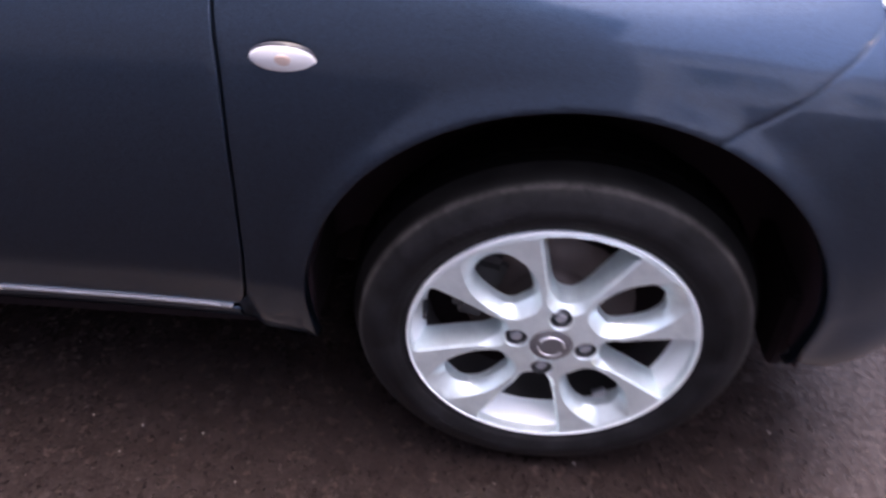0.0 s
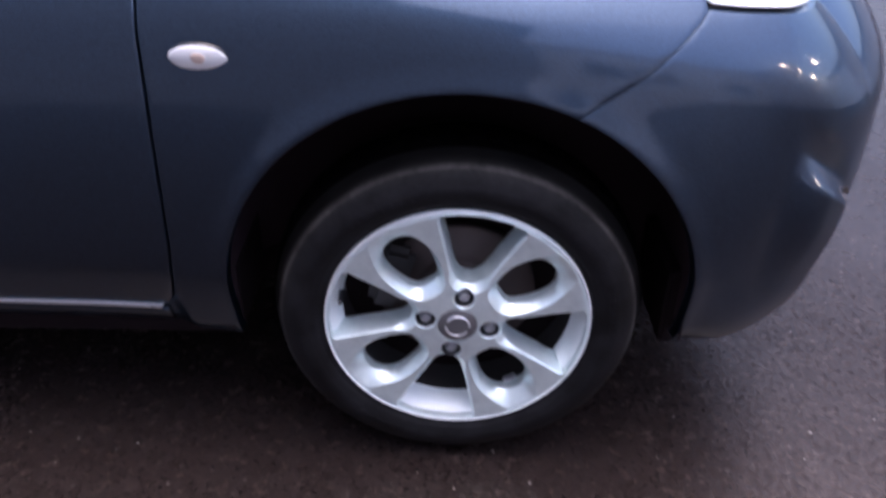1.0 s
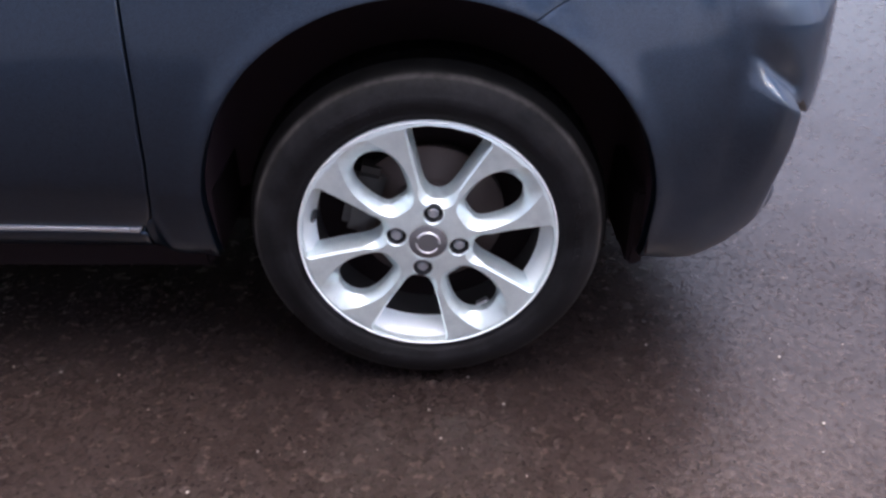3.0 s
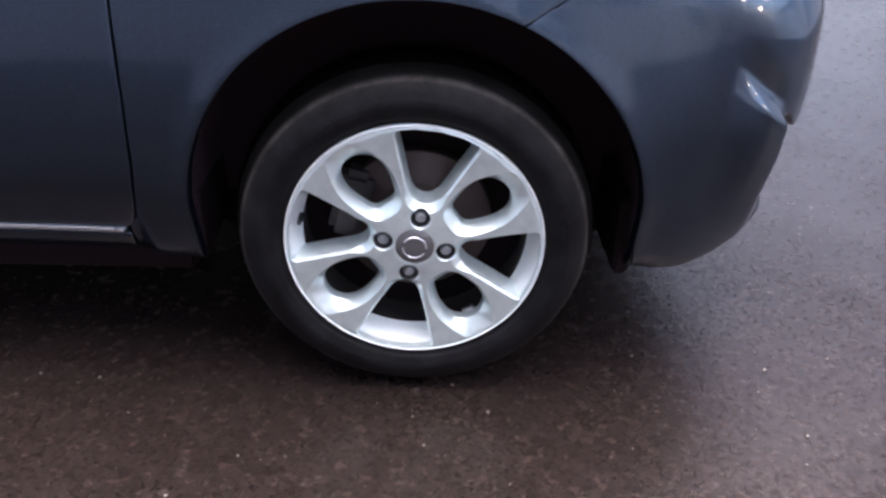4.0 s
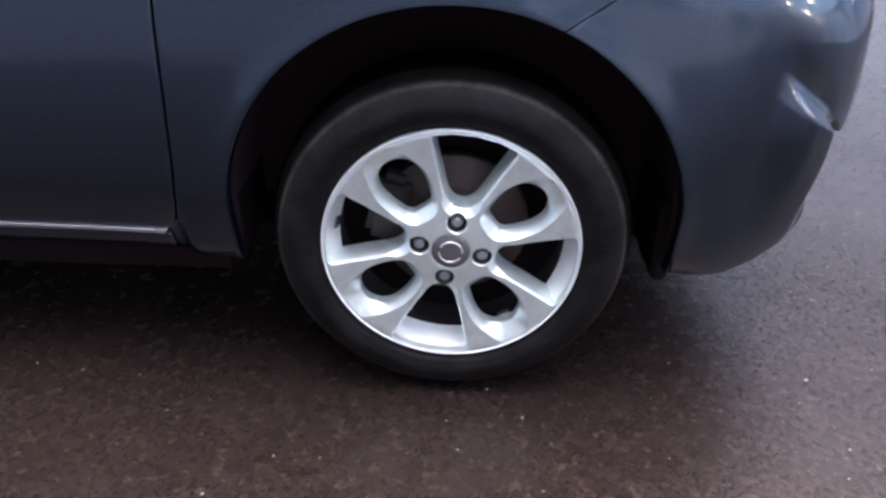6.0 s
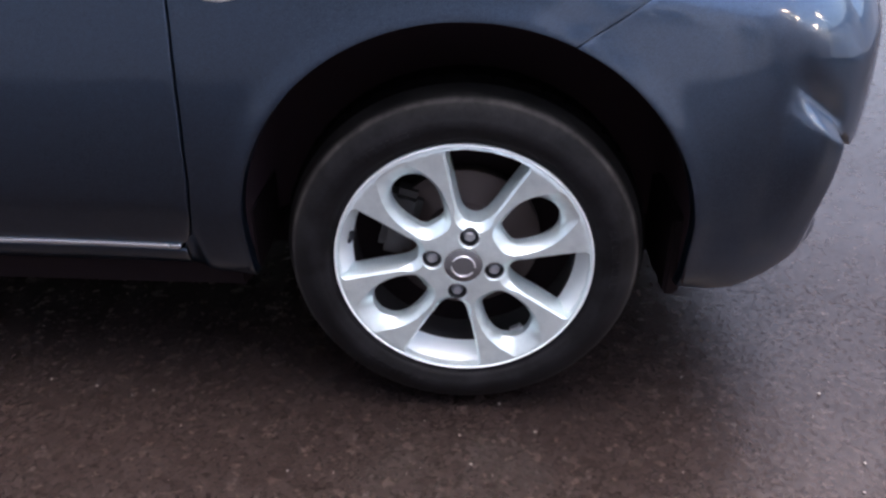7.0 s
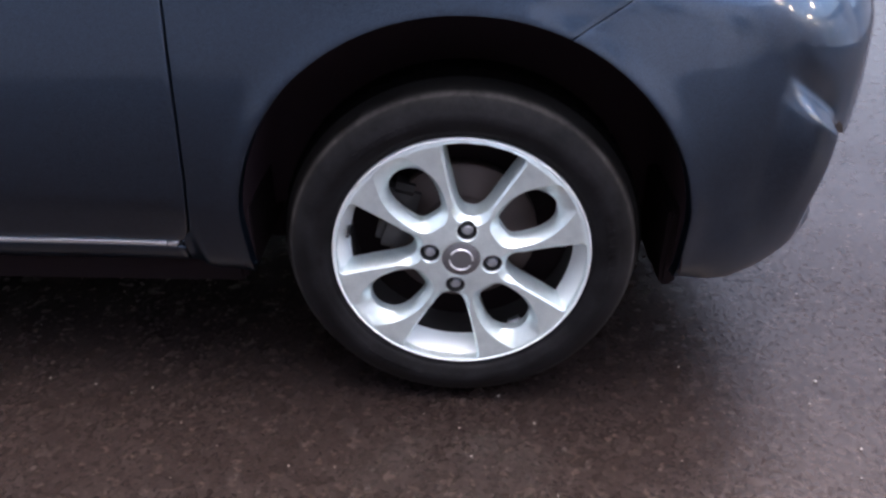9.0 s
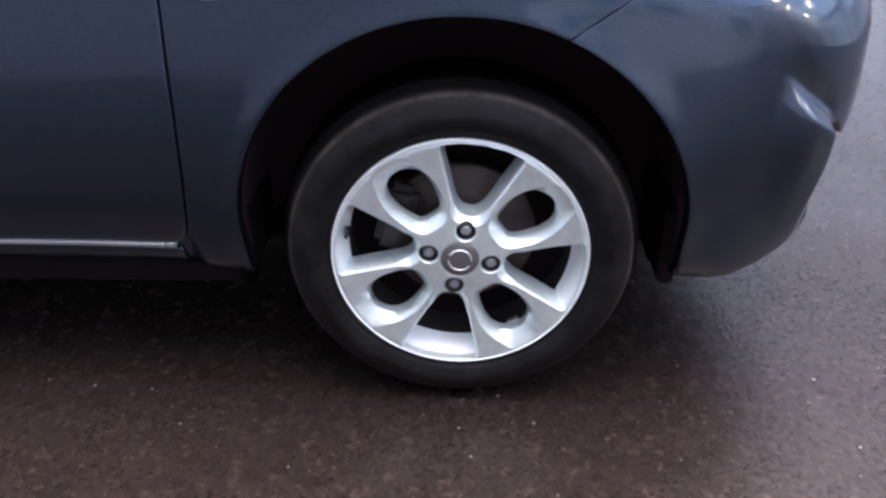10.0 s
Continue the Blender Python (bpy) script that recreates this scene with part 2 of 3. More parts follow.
def sheet(outer, holes, loops, grid, clear):
    """A triangulated flat region: outer outline, holes, extra constraint loops and a grid of inner points."""
    pts, edges, faces_in = [], [], []

    def add(loop):
        k = len(pts)
        pts.extend([Vector((float(a), float(b))) for a, b in loop])
        edges.extend([(k + i, k + (i + 1) % len(loop)) for i in range(len(loop))])

    add(outer)
    for h in holes:
        add(h)
    for h in loops:
        add(h)
    o = np.array(outer)
    gx = np.arange(o[:, 0].min(), o[:, 0].max(), grid)
    gy = np.arange(o[:, 1].min(), o[:, 1].max(), grid)
    g = np.array([(a + (0.5 * grid if j % 2 else 0), b) for j, b in enumerate(gy) for a in gx])
    keep = inside(outer, g) & (distance_to(outer, g) > clear)
    for h in holes:
        keep &= ~inside(h, g) & (distance_to(h, g) > clear)
    for h in loops:
        keep &= distance_to(h, g) > clear * 0.6
    pts.extend([Vector((float(a), float(b))) for a, b in g[keep]])
    vs, _, fs, *_ = delaunay_2d_cdt(pts, edges, [], 0, 1e-7)
    v = np.array([(p.x, p.y) for p in vs])
    f = np.array([t for t in fs if len(t) == 3])
    mid = v[f].mean(1)
    ok = inside(outer, mid)
    for h in holes:
        ok &= ~inside(h, mid)
    return v, f[ok]


# ---- ground ----
def ground_sheet():
    """One sheet to the horizon, finer and gently uneven near the car."""
    ticks = [-400, -120, -40, -15, -8, -5] + list(np.arange(-3.5, 3.51, 0.1)) + [5, 8, 15, 40, 120, 400]
    verts, faces = [], []
    n = len(ticks)
    for b in ticks:
        for a in ticks:
            near = max(0.0, 1 - math.hypot(a, b) / 3.5)
            z = -0.004 * near * abs(noise.noise(Vector((a * 1.3, b * 1.3, 0.4))))
            verts.append((a, b, z))
    for j in range(n - 1):
        for i in range(n - 1):
            faces.append((j * n + i, j * n + i + 1, (j + 1) * n + i + 1, (j + 1) * n + i))
    ob = new("ground", mesh_of("ground", verts, faces, TARMAC))
    return tagged(ob, "damp brown-grey tarmac yard with pale grit", "ground", kind="structure")


ground_sheet()

# ---- the car: one side surface, from which the panels are cut ----
MID = 0.815          # y of the car's middle line
WHEEL_Z = 0.288
PLAN_X = np.array([-3.02, -3.0, -2.85, -2.45, -1.8, -1.2, -0.75, -0.45, -0.22, 0.0, 0.2, 0.345, 0.45, 0.535, 0.610, 0.663, 0.708, 0.742, 0.763, 0.770])
PLAN_Y = np.array([0.80, 0.30, 0.06, -0.01, 0.0, 0.006, 0.004, -0.004, -0.024, -0.036, -0.027, -0.006, 0.022, 0.068, 0.14, 0.225, 0.34, 0.48, 0.64, 0.815])
_seg = np.hypot(np.diff(PLAN_X), np.diff(PLAN_Y))
_t = np.concatenate([[0], np.cumsum(_seg)])
_t = _t - _t[9]      # zero abreast of the front wheel
_mx, _my = natural_spline(_t, PLAN_X), natural_spline(_t, PLAN_Y)
_fine = np.linspace(_t[1], _t[-1], 1500)
_fine_x = spline_at(_t, PLAN_X, _mx, _fine)
S_END = float(_t[-1])
S_TAIL = float(_t[1])


def s_at(x):
    return np.interp(x, _fine_x, _fine)


def plan(s):
    x, y = spline_at(_t, PLAN_X, _mx, s), spline_at(_t, PLAN_Y, _my, s)
    e = 1e-3
    dx = spline_at(_t, PLAN_X, _mx, s + e) - spline_at(_t, PLAN_X, _mx, s - e)
    dy = spline_at(_t, PLAN_Y, _my, s + e) - spline_at(_t, PLAN_Y, _my, s - e)
    l = np.hypot(dx, dy)
    return x, y, dy / l, -dx / l


def arch_radius(a):
    """Radius of the wheel arch, by the angle from straight up (positive to the front)."""
    return np.interp(a, [-1.6, -0.8, 0.0, 0.8, 1.6], [0.343, 0.347, 0.342, 0.342, 0.3475])


ARCH_Z = 0.331


def arch_gap(x, z):
    """How far a place lies outside the arch's edge."""
    dx, dz = x - 0.002, np.maximum(z - ARCH_Z, 0)
    return np.hypot(dx, dz) - arch_radius(np.arctan2(dx, dz + 1e-9))


def inward(s, z):
    """How far the skin lies inside the plan line, by place along it and height."""
    x, y, nx, ny = plan(s)
    front = smooth01(s, s_at(0.33), s_at(0.45))
    nose = smooth01(s, s_at(0.56), s_at(0.66))
    zs = np.interp(x, [-3, -0.4, -0.1, 0.15, 0.3, 0.45, 0.6, 0.77], [0.73, 0.72, 0.712, 0.690, 0.664, 0.634, 0.578, 0.60])
    over = np.maximum(0, z - zs)
    off = np.where(over < 0.2, 4.0 * over ** 2, 0.16 + 1.6 * (over - 0.2))
    side = 1 - front
    off = off + side * (0.12 * np.maximum(0, 0.372 - z) + 7 * np.maximum(0, 0.272 - z) ** 2)
    # the door and sill tuck in below a soft fold
    off = off + (1 - smooth01(x, -0.446, -0.414)) * 0.11 * np.maximum(0, np.sqrt((0.388 - z) ** 2 + 2e-6) + 0.388 - z) / 2
    off = off + 0.32 * np.maximum(0, z - 0.45) ** 2 + 0.45 * (1 - 0.85 * front) * np.maximum(0, 0.45 - z) ** 2
    off = off + front * (2.0 * np.maximum(0, 0.33 - z) ** 2)
    # a short scoop over the fog lamp: a ledge that falls to the front, hollow above, proud below
    q = z - (0.555 - 0.74 * (x - 0.47))
    fade = smooth01(x, 0.450, 0.515) * (1 - smooth01(x, 0.545, 0.585))
    off = off + fade * 0.008 * np.clip(0.5 + q / 0.038, 0, 1) * (1 - smooth01(q, 0.010, 0.075))
    off = off - fade * 0.027 * np.clip(0.5 - q / 0.038, 0, 1) * smooth01(q, -0.27, -0.05)
    off = off + front * 0.010 * (1 - smooth01(z, 0.30, 0.50))
    d = np.maximum(arch_gap(x, z), 0)
    off = off - 0.005 * np.exp(-(d / 0.022) ** 2) * (np.abs(x) < 0.5)
    return off


def skin(s, z, depth=0.0):
    x, y, nx, ny = plan(s)
    o = inward(s, z) + depth
    return np.stack([x - nx * o, y - ny * o, z], -1)


def panel(name, outline, mat, holes=(), grid=0.016, depth=0.0, roll=0.004, skirt=0.02, step=0.012, mirrored=False, both=False):
    """A pressed panel on the side surface: outline and holes as (s, z), rolled edges, a flange turned inward."""
    outer = resample(outline, step)
    if area2(outer) < 0:
        outer = outer[::-1]
    cut = []
    for h in holes:
        h = resample(h, step)
        cut.append(h[::-1] if area2(h) > 0 else h)
    loops = [inset(outer, roll), inset(outer, roll * 0.35)] + [inset(h, roll) for h in cut]
    v, f = sheet(outer, cut, loops, grid, roll + 0.005)
    d = distance_to(outer, v)
    for h in cut:
        d = np.minimum(d, distance_to(h, v))
    fall = np.clip(1 - d / roll, 0, 1)
    base = roll * (1 - np.sqrt(np.maximum(0, 1 - fall ** 2)))
    p = skin(v[:, 0], v[:, 1], depth + base)
    count = {}
    for t in f:
        for a, b in ((t[0], t[1]), (t[1], t[2]), (t[2], t[0])):
            count[(a, b)] = count.get((a, b), 0) + 1
    rim = [e for e in count if (e[1], e[0]) not in count]
    ids = sorted({a for e in rim for a in e})
    back = {a: len(p) + i for i, a in enumerate(ids)}
    q = skin(v[ids, 0], v[ids, 1], depth + roll + skirt)
    verts = np.concatenate([p, q])
    faces = [tuple(t) for t in f] + [(b, a, back[a], back[b]) for a, b in rim]
    other = verts * (1, -1, 1) + (0, 2 * MID, 0)
    if both:
        k = len(verts)
        faces = faces + [tuple(i + k for i in reversed(t)) for t in faces]
        verts = np.concatenate([verts, other])
    elif mirrored:
        verts, faces = other, [tuple(reversed(t)) for t in faces]
    return mesh_of(name, verts, faces, mat)


def sz(points):
    return [np.array((float(s_at(x)), z)) for x, z in points]


def arch_line(a0, a1, n, x0=0.0):
    out = []
    for a in np.linspace(a0, a1, n):
        r = float(arch_radius(a))
        out.append(np.array((float(s_at(x0 + 0.002 + r * math.sin(a))), ARCH_Z + r * math.cos(a))))
    return out


SEAM = [(0.166, 0.655), (0.190, 0.668), (0.222, 0.688), (0.245, 0.703), (0.272, 0.722), (0.298, 0.741), (0.319, 0.757)]
SEAM_ANGLE = math.atan2(0.143, 0.645 - ARCH_Z)
GAP = [(-0.417, 0.93), (-0.4155, 0.80), (-0.4125, 0.66), (-0.414, 0.52), (-0.4185, 0.42), (-0.426, 0.36), (-0.436, 0.322), (-0.452, 0.304)]


def shifted(points, dx, dz=0.0):
    return [(x + dx, z + dz) for x, z in points]


car = tagged(new("car"), "dark blue-grey metallic hatchback with silver alloy wheels", "car")
car.matrix_basis = pose(0, 0, 0)

WING = (arch_line(-math.pi / 2, SEAM_ANGLE, 50) + sz(SEAM) + sz([(0.316, 0.80), (0.319, 0.85), (0.334, 0.905), (0.25, 0.93)])
        + sz(shifted(GAP, 0.0026)) + sz([(-0.452, 0.288), (-0.452, 0.250), (-0.40, 0.244), (-0.3415, 0.243)]))
HEADLIGHT = [(0.325, 0.7615), (0.37, 0.7555), (0.422, 0.7505), (0.48, 0.7445), (0.535, 0.740), (0.59, 0.739), (0.635, 0.746), (0.664, 0.768), (0.672, 0.80),
             (0.660, 0.85), (0.62, 0.888), (0.55, 0.908), (0.46, 0.918), (0.39, 0.918), (0.346, 0.905), (0.327, 0.86), (0.320, 0.81)]
BUMPER = (arch_line(math.pi / 2, SEAM_ANGLE + 0.008, 34) + sz(shifted(SEAM, 0.0012, -0.0008)) + sz(shifted(HEADLIGHT[:8], 0.0, -0.004))
          + sz([(0.678, 0.80), (0.70, 0.80)]) + [np.array((S_END - 1e-4, 0.80)), np.array((S_END - 1e-4, 0.44))]
          + sz([(0.70, 0.438), (0.64, 0.436), (0.617, 0.442), (0.604, 0.462), (0.588, 0.478), (0.566, 0.470), (0.557, 0.456), (0.557, 0.433), (0.563, 0.405), (0.580, 0.372), (0.590, 0.350),
                (0.579, 0.341), (0.590, 0.315), (0.598, 0.293), (0.586, 0.275), (0.559, 0.260), (0.52, 0.239), (0.46, 0.224), (0.40, 0.226), (0.354, 0.237)]))
DOOR = sz([(x - 0.0016, z) for x, z in GAP[:-1]]) + sz([(-0.448, 0.299), (-0.464, 0.294), (-1.45, 0.294), (-1.45, 0.93)])
SILL = sz([(-0.456, 0.282), (-0.456, 0.246), (-0.60, 0.241), (-1.9, 0.241), (-1.9, 0.282)])

part("front_wing", panel("front_wing", WING, PAINT, roll=0.0007, grid=0.007), car, "blue-grey painted front wing with round arch")
part("front_wing", panel("front_wing", WING, PAINT, roll=0.002, mirrored=True), car)
part("front_bumper", panel("front_bumper", BUMPER, PAINT, both=True, grid=0.0065, roll=0.0002, depth=0.0006), car, "blue-grey painted bumper with rounded corner")
for flip in (False, True):
    part("front_door", panel("front_door", DOOR, PAINT, roll=0.003, mirrored=flip), car)
    part("sill_panel", panel("sill_panel", SILL, PAINT, mirrored=flip), car)
    part("sill_trim", panel("sill_trim", sz([(-0.4825, 0.2927), (-0.4825, 0.2840), (-1.45, 0.2840), (-1.45, 0.2927)]), TRIM, depth=-0.003, roll=0.002, skirt=0.01, mirrored=flip), car, "thin bright trim strip")
    part("sill_trim", panel("sill_trim", sz([(-0.4600, 0.2950), (-0.4660, 0.2840), (-0.4805, 0.2840), (-0.4805, 0.2927), (-0.4685, 0.2930)]), TRIM, depth=-0.003, roll=0.0015, skirt=0.01, mirrored=flip), car, "thin bright trim strip end")

# rear half, plainer: it closes the car and shades the ground
REAR = (sz([(-1.456, 0.93), (-1.456, 0.3025), (-2.10, 0.30)]) + [np.array((float(s_at(-2.45 + 0.343 * math.sin(a))), ARCH_Z + 0.343 * math.cos(a))) for a in np.linspace(1.55, -1.55, 40)]
        + sz([(-2.80, 0.27)]) + [np.array((S_TAIL + 0.02, 0.27)), np.array((S_TAIL + 0.02, 0.93))])
part("rear_quarter", panel("rear_quarter", REAR, PAINT, grid=0.05, step=0.03), car)
part("rear_quarter", panel("rear_quarter", REAR, PAINT, grid=0.05, step=0.03, mirrored=True), car)


def crowned(name, xs, ya, yb, za, crown, mat):
    """A crowned lid between two edges that mirror each other."""
    verts, faces, n = [], [], 17
    for x, a, b, z in zip(xs, ya, yb, za):
        for i in range(n):
            u = i / (n - 1)
            verts.append((x, a + (b - a) * u, z + crown * (1 - (2 * u - 1) ** 2)))
    for j in range(len(xs) - 1):
        for i in range(n - 1):
            faces.append((j * n + i, j * n + i + 1, (j + 1) * n + i + 1, (j + 1) * n + i))
    return mesh_of(name, verts, faces, mat)


def lid():
    at = np.linspace(-0.41, 0.655, 18)
    ss = np.array([float(s_at(x)) for x in at])
    e = skin(ss, np.interp(at, [-0.41, 0.25, 0.34, 0.46, 0.55, 0.62, 0.655], [0.93, 0.93, 0.914, 0.926, 0.916, 0.896, 0.86]))
    xs, ys, zs = list(e[:, 0]), list(e[:, 1]), list(e[:, 2])
    for dx, dy, z in ((0.05, 0.03, 0.83), (0.09, 0.08, 0.80)):
        xs.append(e[-1, 0] + dx), ys.append(e[-1, 1] + dy), zs.append(z)
    return crowned("bonnet", xs, ys, [2 * MID - y for y in ys], zs, 0.06, PAINT)


part("bonnet", lid(), car)


def cabin():
    """Roof, pillars and dark glass as one closed shell over the body."""
    rows = [(-0.42, 0.93, 0.20), (-0.75, 1.22, 0.27), (-1.05, 1.44, 0.33), (-1.6, 1.51, 0.35), (-2.3, 1.46, 0.35), (-2.72, 1.30, 0.33), (-2.95, 0.95, 0.26)]
    verts, faces = [], []
    for x, z, y in rows:
        base = 0.19 if x > -2.8 else 0.26
        for yy, zz in ((base, 0.93), (y - 0.02, z - 0.05), (y + 0.06, z), (MID, z + 0.03), (2 * MID - y - 0.06, z), (2 * MID - y + 0.02, z - 0.05), (2 * MID - base, 0.93)):
            verts.append((x, yy, max(zz, 0.92)))
    n = 7
    for j in range(len(rows) - 1):
        for i in range(n - 1):
            faces.append((j * n + i, (j + 1) * n + i, (j + 1) * n + i + 1, j * n + i + 1))
    idx = [0 if (k % 6) in (1, 2, 3, 4) and 1 <= k // 6 <= 4 else 1 for k in range(len(faces))]
    return mesh_of("cabin", verts, faces, [PAINT, LAMP_BLACK], True, idx)


part("cabin", cabin(), car)


def slab(name, a, b, mat, bev=0.01):
    bm = bmesh.new()
    bmesh.ops.create_cube(bm, size=1, matrix=Matrix.LocRotScale([(p + q) / 2 for p, q in zip(a, b)], None, [q - p for p, q in zip(a, b)]))
    if bev:
        bmesh.ops.bevel(bm, geom=bm.edges[:], offset=bev, segments=2, affect="EDGES")
    me = bpy.data.meshes.new(name)
    bm.to_mesh(me)
    bm.free()
    me.materials.append(mat)
    return me


part("underbody", slab("underbody", (-2.95, 0.12, 0.155), (-0.385, 2 * MID - 0.12, 0.30), BLACK), car, "black underside")
part("underbody", slab("underbody", (-0.39, 0.30, 0.145), (0.40, 2 * MID - 0.30, 0.60), BLACK), car)
part("underbody", slab("underbody", (0.350, 0.19, 0.150), (0.48, 2 * MID - 0.19, 0.25), BLACK), car)
part("underbody", slab("underbody", (0.48, 0.36, 0.150), (0.58, 2 * MID - 0.36, 0.30), BLACK), car)
part("underbody", slab("underbody", (0.40, 0.24, 0.21), (0.52, 2 * MID - 0.24, 0.60), BLACK), car)

# wheel-arch liners: a half barrel with upright ends and an inner wall
def liner_mesh():
    prof = [(0.350, 0.012), (0.353, 0.10), (0.351, 0.24), (0.32, 0.275), (0.12, 0.285), (0.0, 0.285)]
    path = [(-1, 0, -0.078)] + [(math.sin(a), math.cos(a), 0.0) for a in np.linspace(-math.pi / 2, math.pi / 2, 48)] + [(1, 0, -0.080)]
    verts, faces, k = [], [], len(prof)
    for sx, cz, drop in path:
        for r, y in prof:
            verts.append((r * sx, y, r * cz + drop))
    for i in range(len(path) - 1):
        for q in range(k - 1):
            faces.append((i * k + q, i * k + q + 1, (i + 1) * k + q + 1, (i + 1) * k + q))
    return mesh_of("arch_liner", verts, faces, LINER)


for x0, flip in ((0.0, 1), (0.0, -1), (-2.45, 1), (-2.45, -1)):
    part("arch_liner", liner_mesh(), car, at=pose(x0, 0 if flip == 1 else 2 * MID, ARCH_Z, 0, 0, 0 if flip == 1 else 180))


# air deflectors before the wheels; black slabs added behind to darken the gap
for x0 in (0.0, -2.45):
    for y0, y1 in ((0.07, 0.29), (2 * MID - 0.29, 2 * MID - 0.07)):
        part("wheel_deflector", slab("wheel_deflector", (x0 + 0.335, y0, 0.195), (x0 + 0.362, y1, 0.34), BLACK, 0.006), car, "black plastic air deflector")
        part("wheel_deflector", slab("wheel_deflector", (x0 - 0.376, y0, 0.212), (x0 - 0.350, y1, 0.34), BLACK, 0.006), car)


# ---- wheels ----
TURN = radians(10.27)


def polar(pairs, centre):
    """Mirrors a half outline (radius, degrees) about a direction and gives it as (x, z)."""
    full = [(r, a) for r, a in pairs] + [(r, -a) for r, a in reversed(pairs) if abs(a) > 1e-6]
    return [np.array((r * math.sin(centre + radians(a)), r * math.cos(centre + radians(a)))) for r, a in full]


def spoked_face():
    """Eight flat-faced spokes: four wedge windows, and four oval ones that lie in scoops which open to the lip."""
    wedge = [(0.0715, 0), (0.0722, 5), (0.0765, 10.5), (0.088, 15.2), (0.110, 17.6), (0.15, 18.7), (0.190, 19.3), (0.1965, 18.7), (0.1975, 10), (0.1975, 0)]
    oval = [(0.0790, 0), (0.0795, 7), (0.0825, 12.0), (0.090, 14.8), (0.102, 15.9), (0.118, 16.2), (0.134, 15.6), (0.150, 13.6), (0.162, 10.4), (0.1695, 6.0), (0.1725, 2.5), (0.173, 0)]
    scoop = [(0.0640, 0), (0.0645, 8), (0.0680, 15), (0.0770, 20.0), (0.0900, 21.6), (0.110, 21.4), (0.130, 20.0), (0.150, 17.2), (0.168, 13.6), (0.184, 10.3), (0.1940, 8.4), (0.1975, 7.0), (0.1985, 3.0), (0.1985, 0)]
    outer = [np.array((0.2012 * math.cos(a), 0.2012 * math.sin(a))) for a in np.linspace(0, 2 * math.pi, 140, endpoint=False)]
    holes, loops, soft, dips = [], [], [], []
    for k in range(4):
        c = TURN + k * math.pi / 2
        h = resample(rounded(polar(wedge, c), 0.004, 3), 0.0045)
        h = h[::-1] if area2(h) > 0 else h
        r = np.linalg.norm(np.array(h), axis=1)
        w = 0.0030 + 0.0085 * (1 - smooth01(r, 0.078, 0.104))
        w = np.where(r > 0.192, 0.0008, w)
        holes.append(h)
        soft.append(("wedge", w, h))
        loops.append(inset(h, w))
        o = resample(rounded(polar(oval, c + math.pi / 4), 0.005, 3), 0.004)
        o = o[::-1] if area2(o) > 0 else o
        e = resample(rounded(polar(scoop, c + math.pi / 4), 0.006, 3), 0.004)
        holes.append(o)
        loops.append(e)
        dips.append((o, e))
        h = [np.array((0.05 * math.sin(c) + 0.0155 * math.cos(a), 0.05 * math.cos(c) + 0.0155 * math.sin(a))) for a in np.linspace(0, -2 * math.pi, 26, endpoint=False)]
        holes.append(h)
        soft.append(("seat", np.full(len(h), 0.0015), h))
        loops.append(inset(h, 0.0015))
    h = [np.array((0.0305 * math.cos(a), 0.0305 * math.sin(a))) for a in np.linspace(0, -2 * math.pi, 40, endpoint=False)]
    holes.append(h)
    soft.append(("hub", np.full(len(h), 0.001), h))
    v, f = sheet(outer, holes, loops, 0.0042, 0.0014)
    r = np.linalg.norm(v, axis=1)
    y = -0.006 + 0.004 * np.sin(np.clip((r - 0.03) / 0.165, 0, 1) * math.pi) + 0.0025 * smooth01(r, 0.196, 0.2012)
    for kind, w, h in soft:
        a = np.array(h)
        d = distance_to(a, v)
        near = np.argmin(((v[:, None, :] - a[None]) ** 2).sum(2), 1)
        ww = w[near]
        q = np.clip(1 - d / np.maximum(ww, 1e-4), 0, 1)
        y = y + ww * (0.9 * q + 0.1 * q ** 2)
    for o, e in dips:
        within = inside(e, v)
        d_in, d_out = distance_to(o, v), distance_to(e, v)
        q = np.where(within, d_out / (d_out + d_in + 1e-9), 0)
        y = y + 0.0175 * (0.75 * q + 0.25 * q ** 2)
    verts = [(x, yy, z) for (x, z), yy in zip(v, y)]
    count = set()
    for t in f:
        for a, b in ((t[0], t[1]), (t[1], t[2]), (t[2], t[0])):
            count.add((int(a), int(b)))
    rim = [e for e in count if (e[1], e[0]) not in count]
    faces = [tuple(reversed([int(i) for i in t])) for t in f]
    centre = {}
    for kind, h in [(kind, h) for kind, _, h in soft] + [("oval", o) for o, _ in dips]:
        c = np.array(h).mean(0)
        for p in h:
            centre[(round(float(p[0]), 5), round(float(p[1]), 5))] = (kind, c)
    back = {}
    for e in rim:
        for a in e:
            if a in back:
                continue
            p = v[a]
            kind, c = centre.get((round(float(p[0]), 5), round(float(p[1]), 5)), ("outer", np.zeros(2)))
            u = c - p
            u = u / (np.linalg.norm(u) + 1e-9)
            d = {"wedge": 0.004, "oval": 0.001, "seat": 0.0015, "hub": 0.0, "outer": 0.0}[kind]
            y1 = {"wedge": 0.042, "oval": 0.030, "seat": 0.018, "hub": 0.02, "outer": 0.012}[kind]
            q = p + u * d if np.linalg.norm(p) < 0.19 else p
            back[a] = len(verts)
            verts.append((q[0], y1, q[1]))
    faces += [(a, b, back[b], back[a]) for a, b in rim]
    return mesh_of("spokes", verts, faces, ALLOY)


